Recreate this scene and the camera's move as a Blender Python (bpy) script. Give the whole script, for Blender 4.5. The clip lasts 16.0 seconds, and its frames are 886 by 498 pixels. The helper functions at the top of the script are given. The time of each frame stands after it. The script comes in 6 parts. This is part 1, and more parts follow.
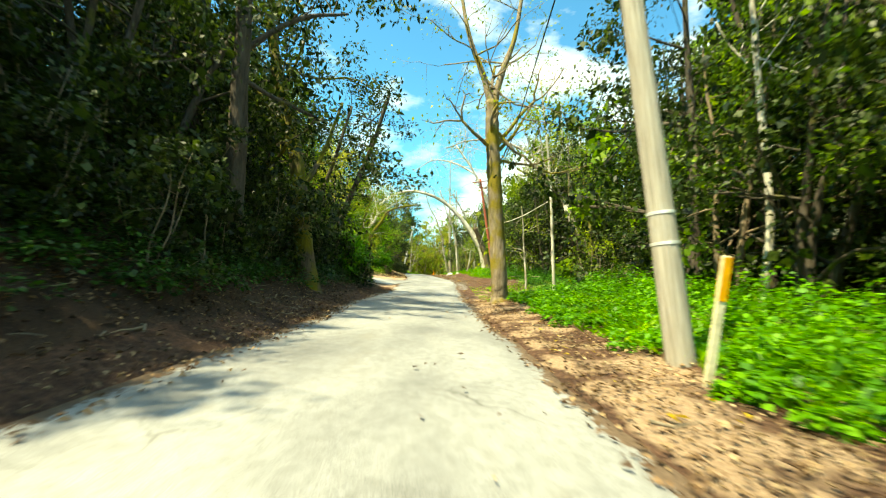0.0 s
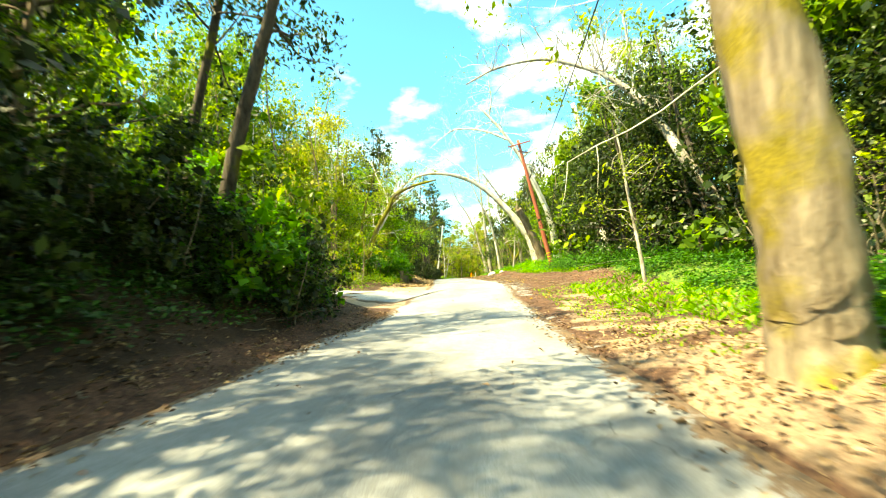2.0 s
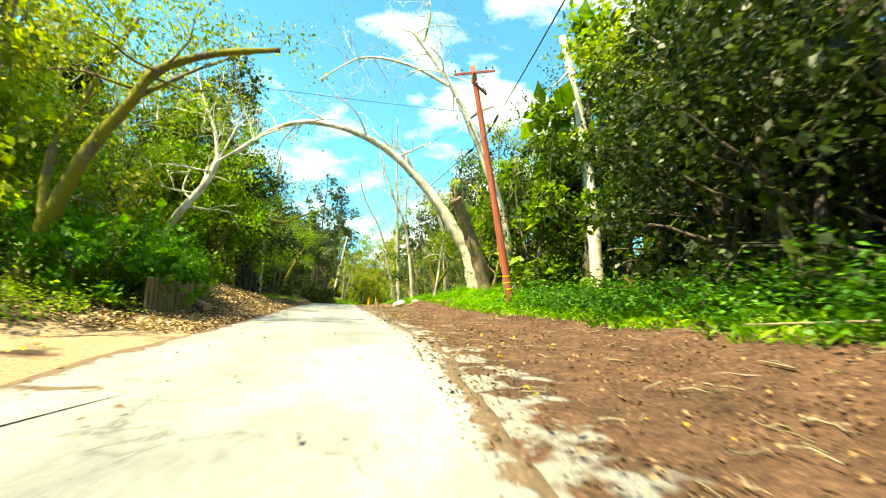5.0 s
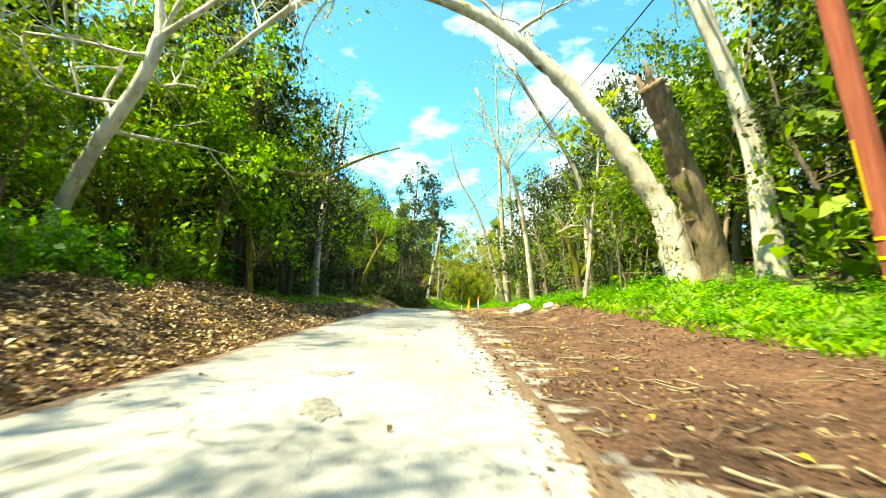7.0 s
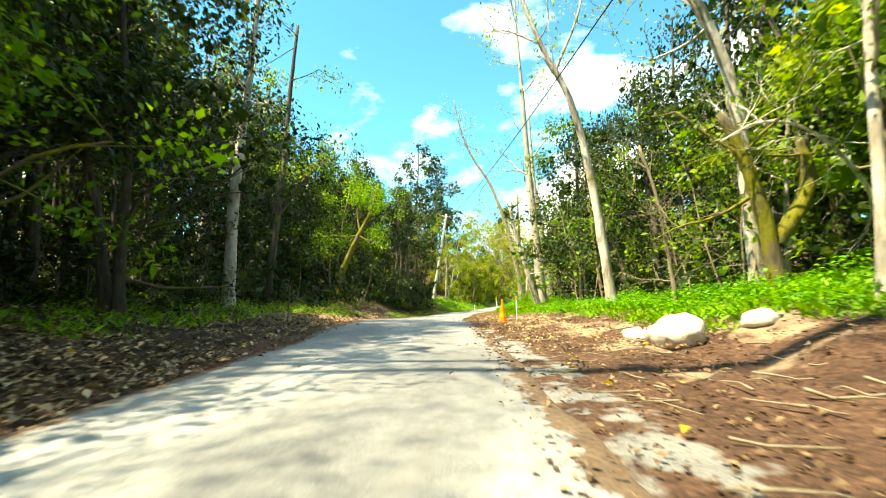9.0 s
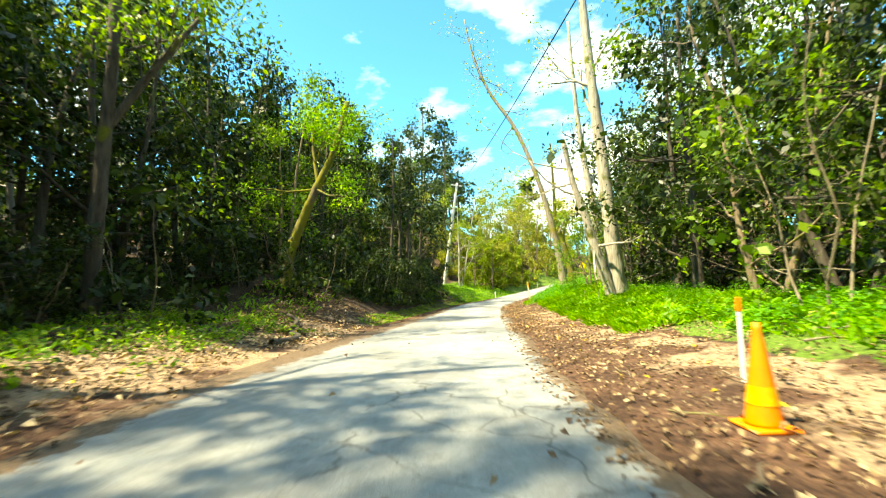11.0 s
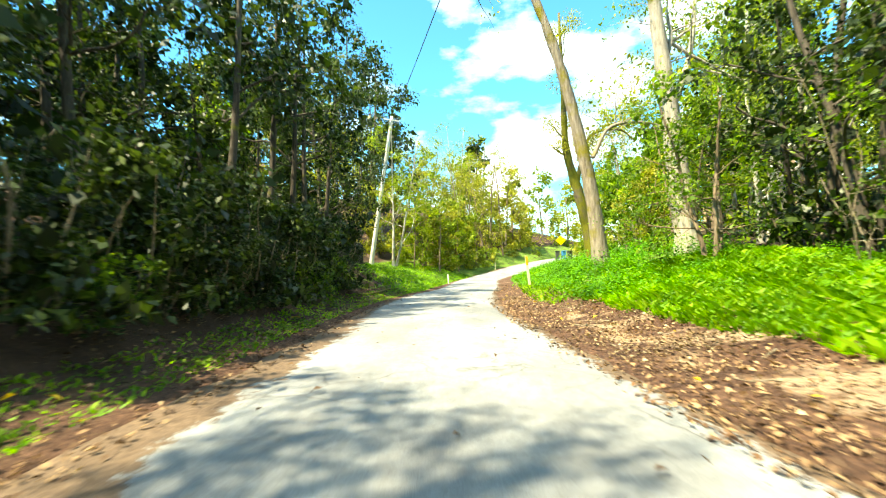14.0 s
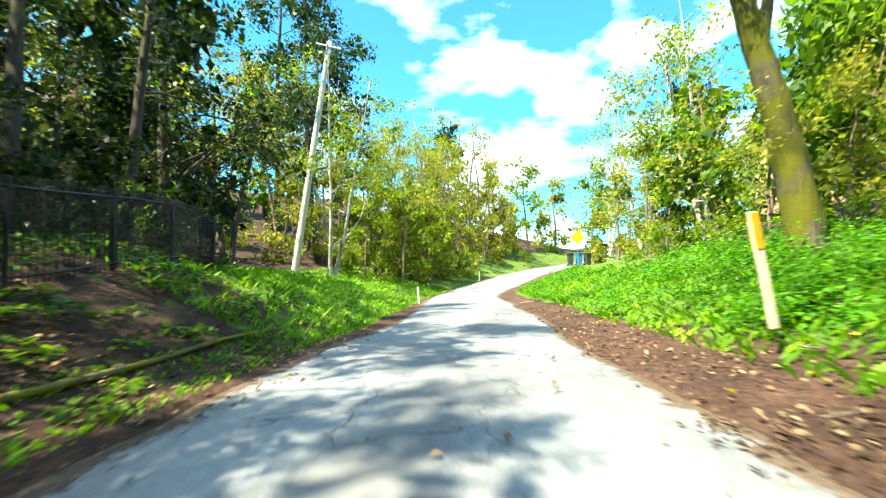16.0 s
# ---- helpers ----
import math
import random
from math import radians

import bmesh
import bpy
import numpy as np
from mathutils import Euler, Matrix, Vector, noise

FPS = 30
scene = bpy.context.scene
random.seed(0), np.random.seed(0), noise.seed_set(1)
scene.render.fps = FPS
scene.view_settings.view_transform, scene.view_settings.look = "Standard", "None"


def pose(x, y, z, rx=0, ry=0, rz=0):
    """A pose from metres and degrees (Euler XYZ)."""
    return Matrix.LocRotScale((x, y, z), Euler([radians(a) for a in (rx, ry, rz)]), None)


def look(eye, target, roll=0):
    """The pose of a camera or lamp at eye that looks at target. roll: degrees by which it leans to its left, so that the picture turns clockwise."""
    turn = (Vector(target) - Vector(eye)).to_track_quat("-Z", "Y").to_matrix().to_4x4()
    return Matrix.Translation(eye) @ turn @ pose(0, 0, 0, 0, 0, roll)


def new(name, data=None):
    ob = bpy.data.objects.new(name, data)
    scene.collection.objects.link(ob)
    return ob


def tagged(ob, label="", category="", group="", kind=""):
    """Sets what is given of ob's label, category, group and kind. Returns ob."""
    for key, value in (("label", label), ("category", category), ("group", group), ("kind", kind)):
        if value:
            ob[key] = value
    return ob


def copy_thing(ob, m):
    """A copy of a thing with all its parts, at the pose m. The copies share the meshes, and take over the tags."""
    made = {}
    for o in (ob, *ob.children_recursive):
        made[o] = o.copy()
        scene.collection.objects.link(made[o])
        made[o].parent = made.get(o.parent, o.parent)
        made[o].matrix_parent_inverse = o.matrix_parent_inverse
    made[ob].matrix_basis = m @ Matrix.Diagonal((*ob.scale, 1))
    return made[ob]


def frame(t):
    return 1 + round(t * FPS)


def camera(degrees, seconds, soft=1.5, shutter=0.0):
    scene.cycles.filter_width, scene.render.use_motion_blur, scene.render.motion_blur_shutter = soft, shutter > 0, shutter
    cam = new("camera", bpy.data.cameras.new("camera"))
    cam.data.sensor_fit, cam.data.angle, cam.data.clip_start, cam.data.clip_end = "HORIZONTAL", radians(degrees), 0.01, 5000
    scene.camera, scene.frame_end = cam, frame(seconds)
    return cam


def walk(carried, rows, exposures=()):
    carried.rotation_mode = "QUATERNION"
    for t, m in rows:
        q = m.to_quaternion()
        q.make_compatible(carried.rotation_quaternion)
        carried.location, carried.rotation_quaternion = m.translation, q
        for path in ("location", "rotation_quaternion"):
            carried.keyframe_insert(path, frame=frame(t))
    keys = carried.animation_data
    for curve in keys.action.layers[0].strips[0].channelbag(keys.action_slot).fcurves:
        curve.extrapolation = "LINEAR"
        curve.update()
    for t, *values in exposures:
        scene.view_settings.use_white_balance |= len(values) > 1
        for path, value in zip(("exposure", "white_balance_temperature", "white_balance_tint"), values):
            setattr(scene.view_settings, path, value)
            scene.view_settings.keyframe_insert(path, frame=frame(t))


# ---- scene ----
cam = camera(89.28, 16.0, soft=1.1, shutter=0.28)
PATH = [
    (0.0, pose(0.000, 0.000, 1.300, 93.57, -3.95, 3.60)),
    (0.5, pose(-0.461, 4.012, 1.270, 93.66, -1.32, 7.06)),
    (1.0, pose(-0.739, 7.950, 1.268, 93.74, 1.06, 6.68)),
    (1.5, pose(-0.849, 11.757, 1.264, 94.38, 3.29, 6.56)),
    (2.0, pose(-1.200, 15.480, 1.243, 94.05, 2.81, 8.55)),
    (2.5, pose(-1.545, 19.180, 1.234, 95.15, 4.97, 5.25)),
    (3.0, pose(-1.770, 22.767, 1.243, 96.12, 4.92, 2.45)),
    (3.2, pose(-1.815, 24.166, 1.250, 96.25, 5.04, 1.20)),
    (5.3, pose(-2.055, 39.665, 1.837, 97.33, -3.94, -2.23)),
    (5.5, pose(-2.189, 41.301, 1.898, 96.97, -4.90, 1.10)),
    (6.0, pose(-2.613, 45.272, 2.041, 96.69, -4.62, 6.27)),
    (6.5, pose(-3.113, 48.792, 2.118, 96.76, -1.79, 8.42)),
    (7.0, pose(-3.753, 52.442, 2.186, 96.44, -1.67, 9.37)),
    (7.5, pose(-4.306, 55.900, 2.261, 96.64, 0.97, 9.79)),
    (8.0, pose(-4.918, 59.294, 2.326, 96.59, -0.40, 6.90)),
    (8.5, pose(-5.489, 62.609, 2.384, 96.54, -0.31, 9.88)),
    (9.0, pose(-6.107, 65.664, 2.404, 96.21, 0.31, 10.41)),
    (9.2, pose(-6.326, 66.859, 2.415, 96.09, 0.53, 10.93)),
    (11.3, pose(-9.158, 80.818, 2.742, 94.10, 1.82, 11.82)),
    (11.5, pose(-9.446, 82.071, 2.720, 94.13, 2.01, 11.30)),
    (12.0, pose(-10.128, 85.245, 2.630, 93.59, 0.83, 11.02)),
    (12.5, pose(-10.688, 88.315, 2.510, 93.31, 2.34, 10.07)),
    (13.0, pose(-11.268, 91.589, 2.376, 92.87, 2.11, 8.28)),
    (13.5, pose(-11.774, 94.947, 2.280, 92.35, 2.86, 6.84)),
    (14.0, pose(-12.267, 98.485, 2.157, 91.93, 1.37, 3.29)),
    (14.5, pose(-12.638, 102.213, 2.009, 91.86, 0.41, 2.67)),
    (15.0, pose(-12.824, 106.264, 1.896, 92.45, 0.96, 1.16)),
    (15.5, pose(-13.048, 110.429, 1.851, 93.04, -0.42, -0.27)),
    (16.0, pose(-13.319, 114.507, 1.799, 93.43, 1.50, -1.32)),
]
walk(cam, PATH, [(0.0, 1.45, 11000, -12), (0.7, 1.75, 12000, -12), (1.5, 2.2, 13000, -11), (2.2, 2.15, 12300, -10), (3.2, 2.0, 12000, -10), (5.5, 1.85, 11300, -9), (6.0, 2.0, 11000, -9), (8.0, 1.9, 10600, -7), (9.0, 1.9, 10400, -4), (11.5, 1.95, 10500, -7), (12.5, 2.08, 9900, -6), (14.5, 1.98, 9000, -4), (15.5, 2.05, 7900, 0), (16.0, 1.92, 7500, -3)])

# ---- daylight ----
SUN_AZ, SUN_EL = radians(232), radians(58)  # clockwise from +y, and above the horizon
world = bpy.data.worlds.new("sky")
scene.world = world
world.use_nodes = True
wn, wl = world.node_tree.nodes, world.node_tree.links
wn.clear()
w_out = wn.new("ShaderNodeOutputWorld")
w_bg = wn.new("ShaderNodeBackground")
w_sky = wn.new("ShaderNodeTexSky")
w_sky.sky_type, w_sky.sun_disc = "NISHITA", False
w_sky.sun_elevation, w_sky.sun_rotation = SUN_EL, SUN_AZ
w_sky.air_density, w_sky.dust_density, w_sky.ozone_density = 1.0, 0.6, 1.6
w_co = wn.new("ShaderNodeTexCoord")
w_map = wn.new("ShaderNodeMapping")
w_map.inputs["Scale"].default_value = (1, 1, 2.2)
w_map.inputs["Location"].default_value = (1.3, 0.75, 0.2)
w_noise = wn.new("ShaderNodeTexNoise")
w_noise.inputs["Scale"].default_value, w_noise.inputs["Detail"].default_value = 3.4, 8
w_noise.inputs["Roughness"].default_value = 0.55
w_ramp = wn.new("ShaderNodeValToRGB")
w_ramp.color_ramp.elements[0].position, w_ramp.color_ramp.elements[1].position = 0.56, 0.86
w_dir, w_range, w_bank, w_add = wn.new("ShaderNodeSeparateXYZ"), wn.new("ShaderNodeMapRange"), wn.new("ShaderNodeValToRGB"), wn.new("ShaderNodeMath")
w_range.inputs[1].default_value, w_range.inputs[2].default_value = -1, 1
w_bank.color_ramp.elements[0].position, w_bank.color_ramp.elements[1].position = 0.38, 0.49
for k, v in ((0.64, 0.135), (0.78, 0.03)):
    w_bank.color_ramp.elements.new(k).color = (v, v, v, 1)
w_bank.color_ramp.elements[0].color, w_bank.color_ramp.elements[1].color = (0.025, 0.025, 0.025, 1), (0.135, 0.135, 0.135, 1)
w_mix = wn.new("ShaderNodeMix")
w_mix.data_type = "RGBA"
w_mix.inputs[7].default_value = (9.5, 9.8, 10.2, 1)
w_tint = wn.new("ShaderNodeMix")
w_tint.data_type, w_tint.blend_type = "RGBA", "MULTIPLY"
w_tint.inputs[0].default_value, w_tint.inputs[7].default_value = 1.0, (0.29, 0.91, 1.32, 1)
w_bg.inputs["Strength"].default_value = 0.125
for a, b in ((w_co.outputs["Generated"], w_map.inputs[0]), (w_map.outputs[0], w_noise.inputs[0]), (w_noise.outputs[0], w_add.inputs[0]), (w_co.outputs["Generated"], w_dir.inputs[0]), (w_dir.outputs[0], w_range.inputs[0]),
             (w_range.outputs[0], w_bank.inputs[0]), (w_bank.outputs[0], w_add.inputs[1]), (w_add.outputs[0], w_ramp.inputs[0]),
             (w_ramp.outputs[0], w_mix.inputs[0]), (w_tint.outputs[2], w_mix.inputs[6]), (w_sky.outputs[0], w_tint.inputs[6]), (w_mix.outputs[2], w_bg.inputs[0]), (w_bg.outputs[0], w_out.inputs[0])):
    wl.new(a, b)
sun = new("sun", bpy.data.lights.new("sun", "SUN"))
sun.data.energy, sun.data.angle, sun.data.color = 5.0, radians(0.9), (1, 0.955, 0.88)
SUN_WAY = Vector((math.sin(SUN_AZ) * math.cos(SUN_EL), math.cos(SUN_AZ) * math.cos(SUN_EL), math.sin(SUN_EL)))
sun.matrix_world = look(SUN_WAY * 80, (0, 0, 0))


# ---- materials ----
def material(name, rough=0.8, metal=0.0):
    m = bpy.data.materials.new(name)
    m.use_nodes = True
    b = m.node_tree.nodes["Principled BSDF"]
    b.inputs["Roughness"].default_value, b.inputs["Metallic"].default_value = rough, metal
    b.inputs["Specular IOR Level"].default_value = 0.3
    return m, m.node_tree.nodes, m.node_tree.links, b


def texture(n, l, scale, detail=4, stretch=(1, 1, 1), rough=0.55, kind="ShaderNodeTexNoise"):
    co, mp, t = n.new("ShaderNodeTexCoord"), n.new("ShaderNodeMapping"), n.new(kind)
    mp.inputs["Scale"].default_value = stretch
    t.inputs["Scale"].default_value = scale
    if kind == "ShaderNodeTexNoise":
        t.inputs["Detail"].default_value, t.inputs["Roughness"].default_value = detail, rough
    l.new(co.outputs["Object"], mp.inputs[0])
    l.new(mp.outputs[0], t.inputs["Vector"])
    return t.outputs[0]


def ramp(n, l, value, *stops):
    r = n.new("ShaderNodeValToRGB")
    e = r.color_ramp.elements
    while len(e) < len(stops):
        e.new(0.5)
    for k, (p, c) in zip(e, stops):
        k.position, k.color = p, (*c, 1) if len(c) == 3 else c
    l.new(value, r.inputs[0])
    return r.outputs[0]


def blend(n, l, factor, a, b, mode="MIX"):
    m = n.new("ShaderNodeMix")
    m.data_type, m.blend_type = "RGBA", mode
    for socket, v in ((m.inputs[0], factor), (m.inputs[6], a), (m.inputs[7], b)):
        if isinstance(v, (int, float)):
            socket.default_value = v
        elif isinstance(v, tuple):
            socket.default_value = (*v, 1)
        else:
            l.new(v, socket)
    return m.outputs[2]


def bump(n, l, b, height, strength=0.5, distance=0.02):
    k = n.new("ShaderNodeBump")
    k.inputs["Strength"].default_value, k.inputs["Distance"].default_value = strength, distance
    l.new(height, k.inputs["Height"])
    l.new(k.outputs[0], b.inputs["Normal"])


G0, G1 = (0, 0, 0), (1, 1, 1)


def leaf_material(name, dark, mid, light, glow=0.45, rough=0.5):
    """Leaves: one tint a leaf, broad patches of tint, and light that comes through."""
    m, n, l, b = material(name, rough)
    geo = n.new("ShaderNodeNewGeometry")
    tint = ramp(n, l, geo.outputs["Random Per Island"], (0.0, dark), (0.55, mid), (1.0, light))
    broad = ramp(n, l, texture(n, l, 0.45, 2), (0.35, (0.62, 0.66, 0.6)), (0.68, (1.25, 1.2, 1.1)))
    c = blend(n, l, 1.0, tint, broad, "MULTIPLY")
    l.new(c, b.inputs["Base Color"])
    tr, mix = n.new("ShaderNodeBsdfTranslucent"), n.new("ShaderNodeMixShader")
    warm = blend(n, l, 1.0, c, (1.15, 1.2, 0.55), "MULTIPLY")
    l.new(warm, tr.inputs[0])
    mix.inputs[0].default_value = glow
    l.new(b.outputs[0], mix.inputs[1])
    l.new(tr.outputs[0], mix.inputs[2])
    l.new(mix.outputs[0], n["Material Output"].inputs[0])
    return m


def bark_material(name, dark, light, moss=0.0, moss_tint=(0.16, 0.17, 0.015), patch=None, grain=(1, 1, 0.18), scale=9):
    m, n, l, b = material(name, 0.9)
    fine = texture(n, l, scale, 6, grain, 0.65)
    c = ramp(n, l, fine, (0.3, dark), (0.7, light))
    if patch:
        spots = ramp(n, l, texture(n, l, 1.6, 5, (1, 1, 0.55)), (0.46, G0), (0.56, G1))
        c = blend(n, l, spots, c, patch)
    if moss:
        cover = ramp(n, l, texture(n, l, 1.1, 6), (0.62 - 0.3 * moss, G0), (0.72 - 0.25 * moss, G1))
        lush = ramp(n, l, texture(n, l, 40, 3), (0.3, tuple(0.55 * k for k in moss_tint)), (0.7, moss_tint))
        c = blend(n, l, cover, c, lush)
    l.new(c, b.inputs["Base Color"])
    bump(n, l, b, fine, 0.9, 0.05)
    return m


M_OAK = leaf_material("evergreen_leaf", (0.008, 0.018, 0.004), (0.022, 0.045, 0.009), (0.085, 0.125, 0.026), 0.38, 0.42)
M_BAY = leaf_material("bay_leaf", (0.04, 0.095, 0.011), (0.125, 0.235, 0.02), (0.28, 0.4, 0.04), 0.52, 0.45)
M_MAPLE = leaf_material("bright_maple_leaf", (0.07, 0.17, 0.01), (0.17, 0.36, 0.02), (0.33, 0.5, 0.04), 0.55, 0.55)
M_SPRING = leaf_material("spring_leaf", (0.1, 0.17, 0.012), (0.22, 0.3, 0.022), (0.38, 0.44, 0.045), 0.5)
M_GOLD = leaf_material("yellow_green_leaf", (0.15, 0.17, 0.02), (0.33, 0.33, 0.045), (0.52, 0.48, 0.1), 0.5)
M_HERB = leaf_material("herb_leaf", (0.035, 0.14, 0.008), (0.09, 0.29, 0.014), (0.19, 0.43, 0.025), 0.45, 0.5)
# herb leaf in darker tones: the right verge's shade is put into the colour
M_BRUSH_SHADE = leaf_material("shaded_brush_leaf", (0.014, 0.06, 0.006), (0.035, 0.14, 0.012), (0.09, 0.25, 0.02), 0.35, 0.5)
M_GRASS = leaf_material("grass_blade", (0.09, 0.24, 0.01), (0.19, 0.42, 0.016), (0.36, 0.55, 0.04), 0.5)
M_FERN = leaf_material("fern_leaf", (0.012, 0.045, 0.008), (0.028, 0.095, 0.014), (0.07, 0.18, 0.025), 0.35)
M_DEAD = leaf_material("dead_leaf", (0.05, 0.026, 0.016), (0.15, 0.083, 0.046), (0.38, 0.25, 0.15), 0.1, 0.7)
M_DRY = leaf_material("dry_pale_leaf", (0.09, 0.056, 0.034), (0.3, 0.2, 0.12), (0.56, 0.42, 0.28), 0.1, 0.7)
M_YELLOW_LEAF = leaf_material("fallen_yellow_leaf", (0.45, 0.3, 0.03), (0.6, 0.42, 0.04), (0.7, 0.52, 0.06), 0.2)
M_BARK = bark_material("dark_bark", (0.03, 0.024, 0.018), (0.11, 0.09, 0.07), 0.12)
M_BARK_BROWN = bark_material("brown_bark", (0.1, 0.07, 0.045), (0.3, 0.22, 0.15), 0.1)
M_BARK_MOSS = bark_material("mossy_bark", (0.05, 0.04, 0.025), (0.17, 0.13, 0.09), 0.75, (0.19, 0.18, 0.015))
M_BARK_BIG = bark_material("mossy_pale_bark", (0.09, 0.065, 0.04), (0.34, 0.27, 0.19), 0.52, (0.26, 0.2, 0.025))
M_BARK_TAN = bark_material("weathered_tan_bark", (0.11, 0.085, 0.06), (0.36, 0.3, 0.23), 0.3, (0.24, 0.2, 0.02))
M_BARK_PALE = bark_material("pale_bark", (0.33, 0.3, 0.24), (0.52, 0.48, 0.41), 0.03, patch=(0.62, 0.58, 0.51), scale=6)
M_BARK_GREY = bark_material("grey_bark", (0.16, 0.13, 0.1), (0.42, 0.37, 0.31), 0.08, patch=(0.5, 0.46, 0.4))
M_BARK_BLUE = bark_material("shaggy_grey_bark", (0.2, 0.17, 0.13), (0.52, 0.46, 0.38), 0.15, grain=(1, 1, 0.1), scale=14)
M_TWIG = bark_material("twig_bark", (0.12, 0.09, 0.06), (0.3, 0.25, 0.18), 0.05)
M_POLE = bark_material("weathered_pole_wood", (0.22, 0.19, 0.15), (0.5, 0.46, 0.4), 0, grain=(1, 1, 0.04), scale=26)
M_POLE_RED = bark_material("red_brown_pole_wood", (0.2, 0.045, 0.025), (0.44, 0.13, 0.08), 0, grain=(1, 1, 0.04), scale=22)
M_POLE_WHITE = bark_material("bleached_pole_wood", (0.45, 0.42, 0.37), (0.68, 0.65, 0.59), 0, grain=(1, 1, 0.04), scale=26)
M_PLANK = bark_material("old_fence_wood", (0.07, 0.05, 0.03), (0.24, 0.18, 0.11), 0.25, grain=(1, 1, 0.08), scale=20)
M_WOOD_CUT = bark_material("cut_wood", (0.3, 0.13, 0.07), (0.5, 0.3, 0.18), 0, scale=12)


def paint(name, colour, rough=0.5, metal=0.0, wear=0.25, scale=9):
    m, n, l, b = material(name, rough, metal)
    c = ramp(n, l, texture(n, l, scale, 6), (0.35, tuple(k * (1 - wear) for k in colour)), (0.65, colour))
    l.new(c, b.inputs["Base Color"])
    bump(n, l, b, texture(n, l, scale * 5, 3), 0.15, 0.004)
    return m


M_WHITE = paint("white_paint", (0.78, 0.77, 0.72), 0.5)
M_CREAM = paint("cream_post_paint", (0.66, 0.6, 0.4), 0.6, wear=0.35)
M_AMBER = paint("amber_reflector", (0.75, 0.34, 0.02), 0.35)
M_YELLOW = paint("yellow_sign_paint", (0.82, 0.58, 0.02), 0.4)
M_CONE = paint("orange_cone_plastic", (0.85, 0.2, 0.015), 0.45, wear=0.15)
M_RUBBER = paint("black_rubber", (0.03, 0.03, 0.03), 0.7)
M_IRON = paint("black_iron", (0.025, 0.025, 0.027), 0.45, 0.6)
M_STEEL = paint("grey_steel", (0.38, 0.38, 0.37), 0.45, 0.8)
M_CABLE = paint("black_cable", (0.02, 0.02, 0.022), 0.5)
M_TAPE = paint("silver_pole_band", (0.72, 0.72, 0.7), 0.4, 0.3)
M_BLUE = paint("blue_plastic_bin", (0.04, 0.25, 0.6), 0.4)
M_GREY_BOX = paint("dark_grey_metal", (0.08, 0.085, 0.09), 0.45, 0.3)
M_INK = paint("dark_lettering", (0.12, 0.12, 0.13), 0.6)
M_STUCCO = paint("tan_stucco", (0.62, 0.4, 0.22), 0.85, scale=3)
M_BROWN_WALL = paint("brown_timber_wall", (0.2, 0.11, 0.07), 0.8, scale=3)
M_SHINGLE = paint("brown_roof_shingle", (0.14, 0.09, 0.07), 0.85, wear=0.5, scale=6)
M_STONE = bark_material("pale_lichened_stone", (0.4, 0.37, 0.32), (0.7, 0.67, 0.6), 0.3, (0.6, 0.45, 0.04), grain=(1, 1, 1), scale=7)
M_CRUMBLE = bark_material("crumbled_dark_asphalt", (0.07, 0.069, 0.066), (0.27, 0.266, 0.255), 0, grain=(1, 1, 1), scale=16)
m, n, l, b = material("window_glass", 0.05)
b.inputs["Base Color"].default_value = (0.04, 0.05, 0.06, 1)
M_GLASS = m
m, n, l, b = material("stream_water", 0.06)
b.inputs["Base Color"].default_value = (0.05, 0.065, 0.07, 1)
bump(n, l, b, texture(n, l, 5, 3), 0.25, 0.03)
M_WATER = m

# worn pale asphalt: fine stone grain, broad stains, darker patches, dust towards the edges
m, n, l, b = material("worn_asphalt", 0.85)
grain = texture(n, l, 160, 3)
c = ramp(n, l, grain, (0.28, (0.125, 0.127, 0.128)), (0.72, (0.43, 0.44, 0.45)))
broad = ramp(n, l, texture(n, l, 0.5, 6, (1, 0.45, 1)), (0.34, (0.52, 0.52, 0.53)), (0.6, (1.0, 1.0, 0.99)))
c = blend(n, l, 1.0, c, broad, "MULTIPLY")
c = blend(n, l, 1.0, c, ramp(n, l, texture(n, l, 9, 8, (1, 0.6, 1), 0.72), (0.3, (0.74, 0.73, 0.71)), (0.62, (1.03, 1.03, 1.02))), "MULTIPLY")
c = blend(n, l, ramp(n, l, texture(n, l, 45, 2), (0.68, G0), (0.74, G1)), c, (0.1, 0.097, 0.09))
patches = ramp(n, l, texture(n, l, 0.9, 5, (1, 0.5, 1), 0.62), (0.57, G0), (0.66, (0.75, 0.75, 0.75)))
c = blend(n, l, patches, c, (0.18, 0.175, 0.165))
# thin wandering cracks in some stretches
co, warp, net = n.new("ShaderNodeTexCoord"), n.new("ShaderNodeVectorMath"), n.new("ShaderNodeTexVoronoi")
wander = n.new("ShaderNodeTexNoise")
wander.inputs["Scale"].default_value, wander.inputs["Detail"].default_value = 2.2, 5
warp.operation = "MULTIPLY_ADD"
warp.inputs[1].default_value = (0.55, 0.55, 0.55)
net.feature = "DISTANCE_TO_EDGE"
net.inputs["Scale"].default_value = 0.95
l.new(co.outputs["Object"], wander.inputs["Vector"])
l.new(wander.outputs["Color"], warp.inputs[0])
l.new(co.outputs["Object"], warp.inputs[2])
l.new(warp.outputs[0], net.inputs["Vector"])
line = ramp(n, l, net.outputs["Distance"], (0.004, G1), (0.017, G0))
where = ramp(n, l, texture(n, l, 0.33, 4), (0.5, G0), (0.6, (0.7, 0.7, 0.7)))
c = blend(n, l, blend(n, l, 1.0, line, where, "MULTIPLY"), c, (0.07, 0.067, 0.062))
at = n.new("ShaderNodeAttribute")
at.attribute_name = "dust"
dusty = n.new("ShaderNodeMath")
dusty.operation = "ADD"
l.new(at.outputs["Fac"], dusty.inputs[0])
